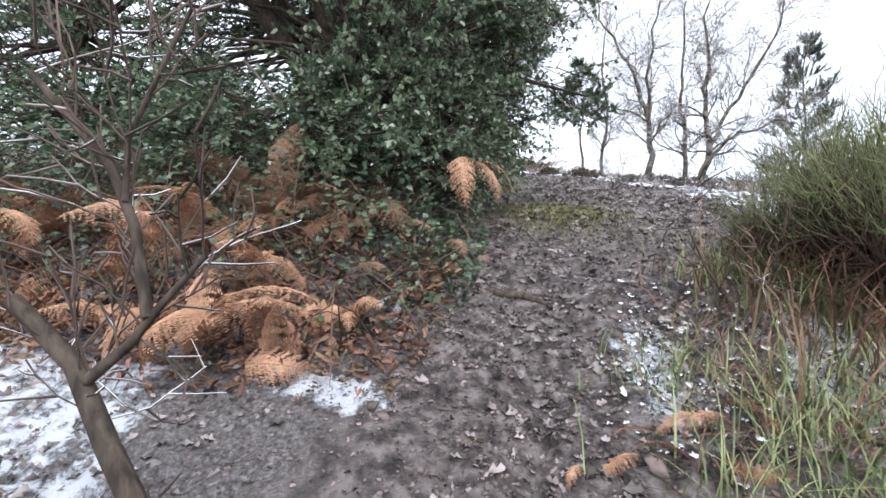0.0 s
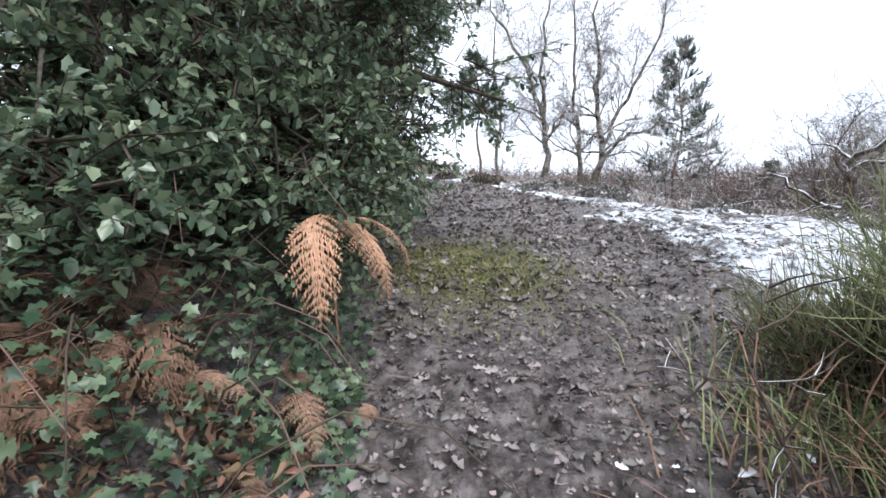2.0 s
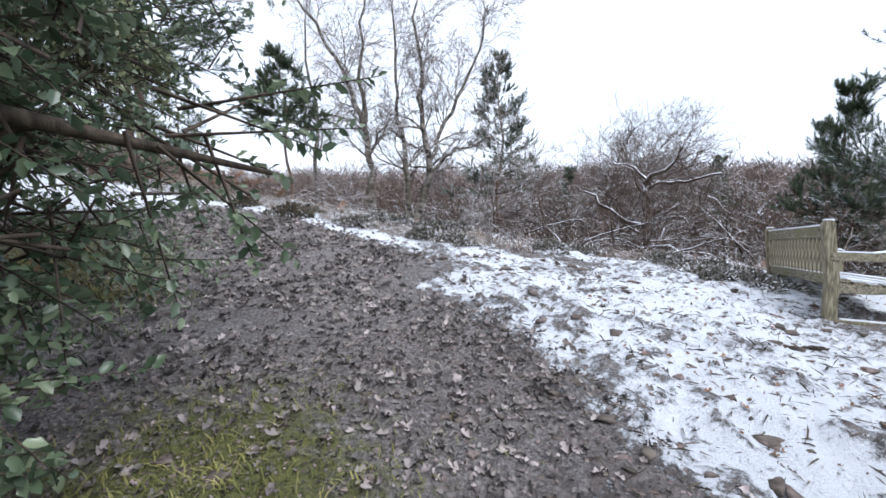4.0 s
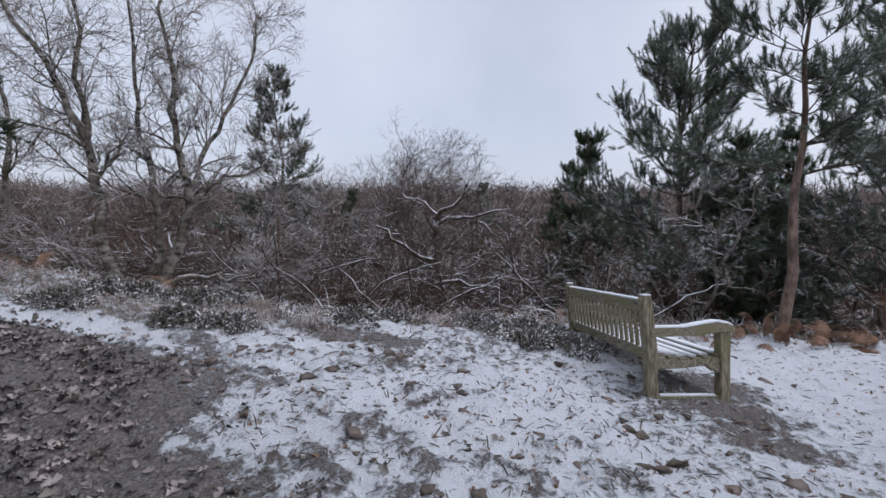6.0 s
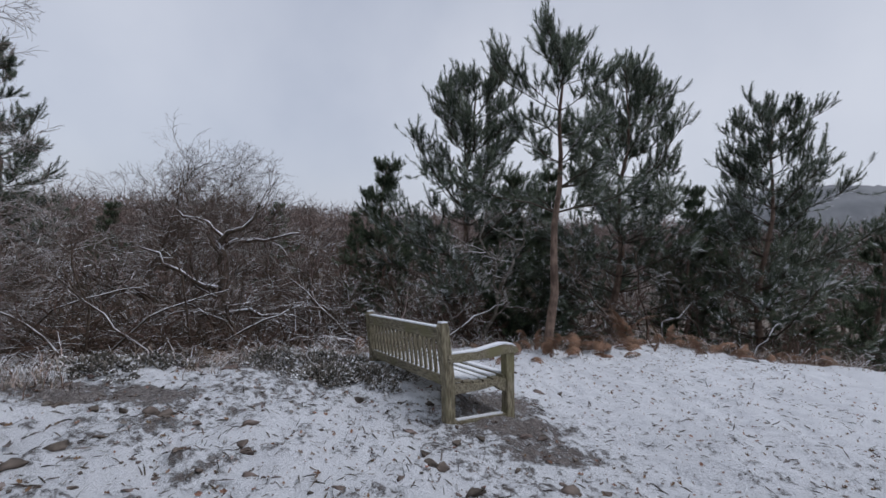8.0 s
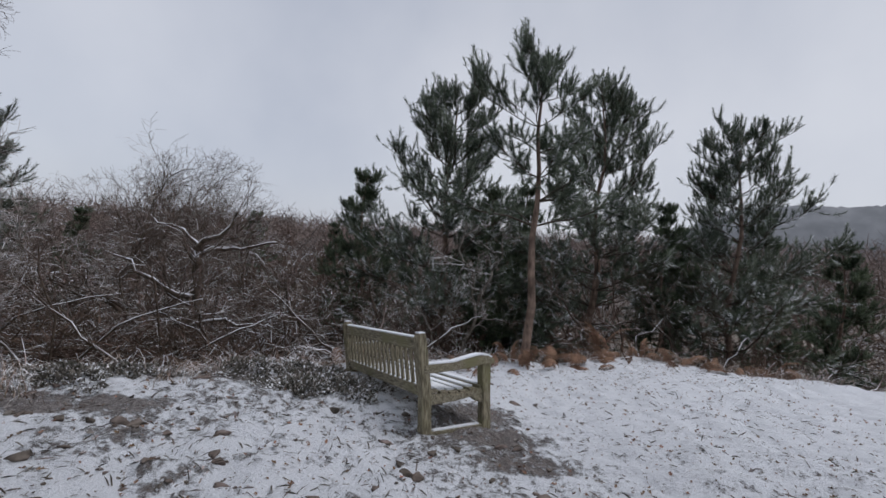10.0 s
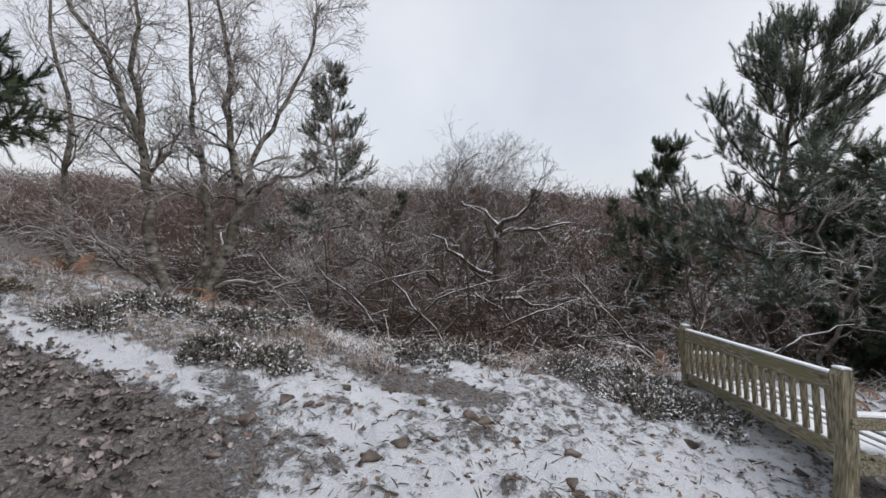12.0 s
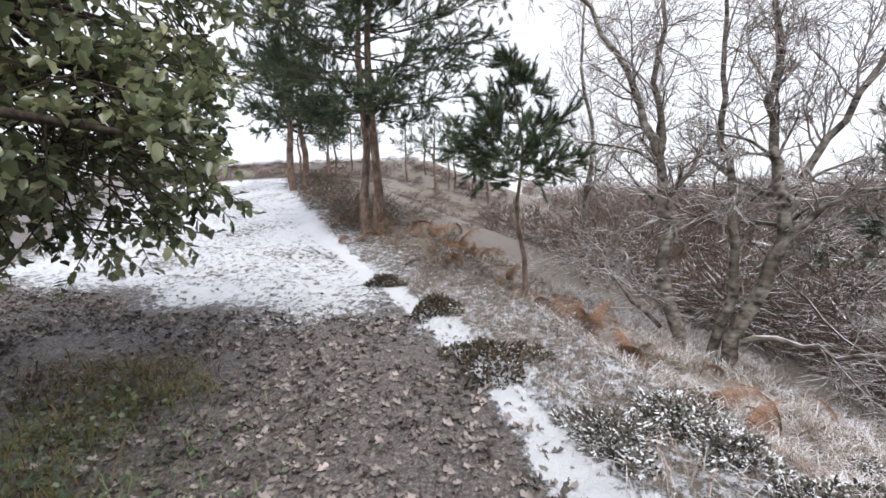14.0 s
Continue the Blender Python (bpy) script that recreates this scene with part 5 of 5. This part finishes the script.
def plant_pine(model, x, y, label, turn=0.0, size=1.0, dz=0.0, group="pines"):
    z = on_ground(x, y) - 0.05 + dz
    t = thing("pine_tree", x, y, z, label, "tree", group, "", turn, size)
    part("trunk", model[0], PINEBARK, t, "reddish flaking bark")
    part("brushwood", model[3], BARK, t, "dark bare limbs", "stuff")
    part("foliage", model[1], model[2], t, "dark green needle brushes", "stuff")
    return t


rng = np.random.default_rng(41)
P_BIG = pine_model(rng, 5.2, 0.44, 1.75, 7, 4, 24, NEEDLE_FROST, "broad", 0.085, 0.2, 0.012, None, 0.4, 0.05, 0.7)
P_CONE = pine_model(rng, 7.7, 0.4, 2.1, 14, 4, 19, NEEDLE_FROST, "cone", 0.09, 0.22, 0.0, None, 0.18)
P_BUSH = pine_model(rng, 6.4, 0.22, 2.9, 14, 6, 27, NEEDLE_FROST, "broad", 0.1, 0.2, 0.0, None, 0.42, 0.06, 0.7)
P_DARK = pine_model(rng, 7.2, 0.1, 2.3, 14, 5, 17, NEEDLE, "cone", 0.1, 0.28, 0.0, None, 0.3)
P_TALL = pine_model(rng, 8.8, 0.26, 3.3, 13, 5, 30, NEEDLE, "open", 0.1, 0.2, 0.02, None, 0.02, 0.06, 0.25)
P_OLD = pine_model(rng, 6.4, 0.3, 2.7, 10, 5, 21, NEEDLE, "open", 0.13, 0.22, 0.03, None, 0.1, 0.06, 0.25)
P_SMALL = pine_model(rng, 4.8, 0.5, 1.45, 7, 5, 17, NEEDLE, "round", 0.06, 0.24, -0.02, None, -0.1, 0.06, 0.3)
plant_pine(P_CONE, 10.05, 16.55, "slim conical pine with frosted needles", 0, (6.5 - on_ground(10.05, 16.55)) / 7.7)
plant_pine(P_BIG, 9.55, 4.7, "tall young pine with reddish trunk and frosted crown", 20, (5.85 - on_ground(9.55, 4.7)) / 5.2)
plant_pine(P_BUSH, 14.6, 7.0, "dense pine with frosted needles", 70, (6.7 - on_ground(14.6, 7.0)) / 6.4)
plant_pine(P_BUSH, 14.3, 3.2, "dense pine with frosted needles", 170, (6.7 - on_ground(14.3, 3.2)) / 6.4)
plant_pine(P_BUSH, 14.5, 0.0, "dense pine with frosted needles", 250, (5.9 - on_ground(14.5, 0.0)) / 6.4)
plant_pine(P_DARK, 16.4, 10.0, "dark dense pine below the bench", 0, (4.9 - on_ground(16.4, 10.0)) / 7.2)
plant_pine(P_DARK, 14.0, 5.8, "dark low pine behind the bench", 30, (4.3 - on_ground(14.0, 5.8)) / 7.2)
plant_pine(P_DARK, 15.8, 5.0, "dark low pine behind the bench", 80, (4.6 - on_ground(15.8, 5.0)) / 7.2)
plant_pine(P_DARK, 13.9, 1.7, "dark low pine behind the bench", 150, (4.1 - on_ground(13.9, 1.7)) / 7.2)
plant_pine(P_DARK, 17.5, -1.8, "dark dense pine on the slope", 90, (4.3 - on_ground(17.5, -1.8)) / 7.2)
plant_pine(P_DARK, 18.5, -4.6, "dark dense pine on the slope", 190, (3.6 - on_ground(18.5, -4.6)) / 7.2)
plant_pine(P_TALL, 0.2, 16.4, "tall Scots pine with open dark boughs", 0)
plant_pine(P_TALL, 0.05, 16.5, "tall Scots pine with open dark boughs", 140, 0.92)
plant_pine(P_SMALL, 3.05, 13.45, "small pine with a bare slender trunk", 30, 0.66)
plant_pine(P_OLD, -4.1, 21.8, "broad Scots pine with two trunks and a rounded crown", 200)
plant_pine(P_OLD, -3.85, 22.0, "broad Scots pine with a rounded crown", 60, 0.9)
plant_pine(P_DARK, 24.5, 30.0, "dark pine in the far wood", 40, 1.05)
plant_pine(P_DARK, 33.0, 24.5, "dark pine in the far wood", 140, 1.15)
plant_pine(P_DARK, 38.0, 20.5, "dark pine in the far wood", 240, 1.1)
P_FAR = pine_model(rng, 8.8, 0.35, 2.5, 10, 4, 7, NEEDLE, "open", 0.15, 0.6, 0.02, SHOOT_FAR, 0.15)
for k in range(16):
    a = rng.uniform(-19, 1)
    plant_pine(P_FAR, a, 44 + rng.uniform(0, 12), "distant pine at the edge of the heath", rng.random() * 360, rng.uniform(0.6, 0.85))


# ---- far woods, ridge ----
def fuzz_template(rng, count=210, wide=0.008):
    v, f = [], []
    for _ in range(count):
        d = unit(rng.normal(size=3) * (1, 1, 0.9) + np.array((0, 0, 0.2)))
        b = d * rng.uniform(0.15, 0.8) * (0.5, 0.5, 0.55) + np.array((0, 0, 0.5))
        e = b + unit(d + rng.normal(size=3) * 0.7) * 0.26
        s = unit(np.cross(d, rng.normal(size=3))) * wide
        k = len(v)
        v += [b - s, b + s, e]
        f.append((k, k + 1, k + 2))
    return v, f


pos, sz = [], []
while len(pos) < 620:
    b, r = radians(rng.uniform(-50, 110)), rng.uniform(48, 170)
    x, y = 2.6 + math.cos(b) * r, 5.5 + math.sin(b) * r
    if x - float(brink(y)) < 14:
        continue
    pos.append((x, y, top(x, y) - 0.5))
    sz.append((2.8 + 0.046 * r - top(x, y)) * rng.uniform(0.6, 1.0))
pos, sz = np.array(pos), np.array(sz)
a = rng.random(len(pos)) * 6.28
m = np.zeros((len(pos), 3, 3))
m[:, 0, 0], m[:, 0, 1], m[:, 1, 0], m[:, 1, 1], m[:, 2, 2] = np.cos(a), -np.sin(a), np.sin(a), np.cos(a), 1
v, f = stamp(*fuzz_template(rng), m * sz[:, None, None], pos)
stuff("far_woods", "distant leafless brown woodland in the valley", "woods", mesh_of("far_woods", v, f), FARWOOD)


def ridge(r, lo, hi, h, name):
    n = 260
    vs, fs = [], []
    for i in range(n + 1):
        b = radians(lo + (hi - lo) * i / n)
        e = smooth(lo, lo + 10, math.degrees(b)) * smooth(hi, hi - 14, math.degrees(b))
        zt = -6 + (h + 3 * noise.noise(Vector((i * 0.05, 0, r))) + 1.4 * noise.noise(Vector((i * 0.9, 0, r)))) * float(e)
        for k, (rr, zz) in enumerate(((r, -8), (r + 25, zt * 0.6), (r + 50, zt), (r + 90, zt * 0.9), (r + 150, -8))):
            vs.append((math.cos(b) * rr, math.sin(b) * rr, zz))
    for i in range(n):
        for k in range(4):
            q = i * 5 + k
            fs += [(q, q + 5, q + 6), (q, q + 6, q + 1)]
    me = mesh_of(name, np.array(vs), np.array(fs), True)
    me.materials.append(HAZED_HILL)
    tagged(new(name, me), "distant wooded ridge beyond the valley, mist put into its grey-blue colour", "hill", "", "structure")


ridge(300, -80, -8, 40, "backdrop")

pos, sz = [], []
for _ in range(250):
    t = 1.32 * rng.random()
    x, y = -8.5 + 9.6 * t + rng.normal() * 1.0, 27 - 11 * t + rng.normal() * 0.8
    if x - float(rim(y)) > (0.5 if t < 0.85 else 1.1):
        pos.append((x, y, on_ground(x, y) - 0.15))
        sz.append(rng.uniform(0.35, 0.8) * (1 - 0.9 * max(0.0, t - 0.75)))
pos, sz = np.array(pos), np.array(sz)
v, f = stamp(*fuzz_template(rng, 150), np.eye(3)[None] * sz[:, None, None] * np.array((1.5, 1.5, 0.9))[None, None, :], pos)
stuff("heath_scrub", "low russet heath scrub along the snowy way", "undergrowth", mesh_of("heath_scrub", v, f), HEATHSCRUB)

pos, sz = [], []
while len(pos) < 620:
    x, y = rng.uniform(-34, 2), rng.uniform(21, 66)
    if x - float(rim(y)) > 0.5 or y > 30:
        pos.append((x, y, on_ground(x, y) - 0.12))
        sz.append(rng.uniform(0.3, 0.75) * (1 + (y - 21) * 0.02))
pos, sz = np.array(pos), np.array(sz)
v, f = stamp(*fuzz_template(rng, 120, 0.012), np.eye(3)[None] * sz[:, None, None] * np.array((2.2, 2.2, 0.7))[None, None, :], pos)
stuff("heath_scrub", "low grey-brown heather covering the hillside beyond the pines", "undergrowth", mesh_of("hill_heath", v, f), FARWOOD)

for tone, label in ((BROWNTWIG, "brown leafless scrub filling the slope below"), (TWIG, "frosted leafless scrub filling the slope below")):
    pos, sz = [], []
    while len(pos) < 430:
        b, r = radians(rng.uniform(-40, 92)), 5.5 + 22 * rng.random()
        x, y = 2.6 + math.cos(b) * r, 5.5 + math.sin(b) * r
        d = x - float(brink(y))
        if d < 1.3 or (y > 8 and d < 5.0) or (4.0 < x < 8.5 and 11 < y < 17.5):
            continue
        pos.append((x, y, on_ground(x, y) - 0.15))
        sz.append(min(0.5 + 0.22 * d, 2.0) * rng.uniform(0.6, 1.1))
    pos, sz = np.array(pos), np.array(sz)
    v, f = stamp(*fuzz_template(rng, 260, 0.0042), np.eye(3)[None] * sz[:, None, None] * np.array((1.4, 1.4, 1.0))[None, None, :], pos)
    stuff("slope_scrub", label, "undergrowth", mesh_of("slope_scrub", v, f), tone)


# thin frosted grass running down the slope below the shoulder
slope_rng = np.random.default_rng(77)


def slope_keep(x, y):
    d = x - brink(y)
    patch = np.array([noise.noise(Vector((q * 0.7, w * 0.7, 9))) for q, w in zip(x, y)])
    return slope_rng.random(len(x)) < smooth(1.6, 2.8, d) * smooth(8.0, 6.2, d) * smooth(8.2, 9.2, y) * smooth(-0.5, 0.15, patch)


x, y = scatter(90000, (2.0, 14.0, 8.2, 18), slope_keep, slope_rng)
v, f = blades(slope_rng, x, y, ground_at(x, y) - 0.01, slope_rng.uniform(0.08, 0.3, len(x)), 1.2, 0.0034)
stuff("frosted_grass", "longer pale dead grass thinning down the slope", "grass", mesh_of("slope_grass", v, f), STRAW_FROST)

# sodden brown stalks tangled round the feet of the broom
x, y = scatter(9000, (2.1, 4.2, 1.7, 3.5), lambda x, y: slope_rng.random(len(x)) < 0.55 * np.exp(-(((x - 3.05) / 0.6) ** 2 + ((y - 2.75) / 0.75) ** 2)), slope_rng)
v, f = blades(slope_rng, x, y, ground_at(x, y) - 0.01, slope_rng.uniform(0.15, 0.6, len(x)), 0.9, 0.005)
stuff("dead_stalks", "sodden brown stalks tangled under the broom bushes", "undergrowth", mesh_of("dead_stalks", v, f), BRACKEN_DARK)
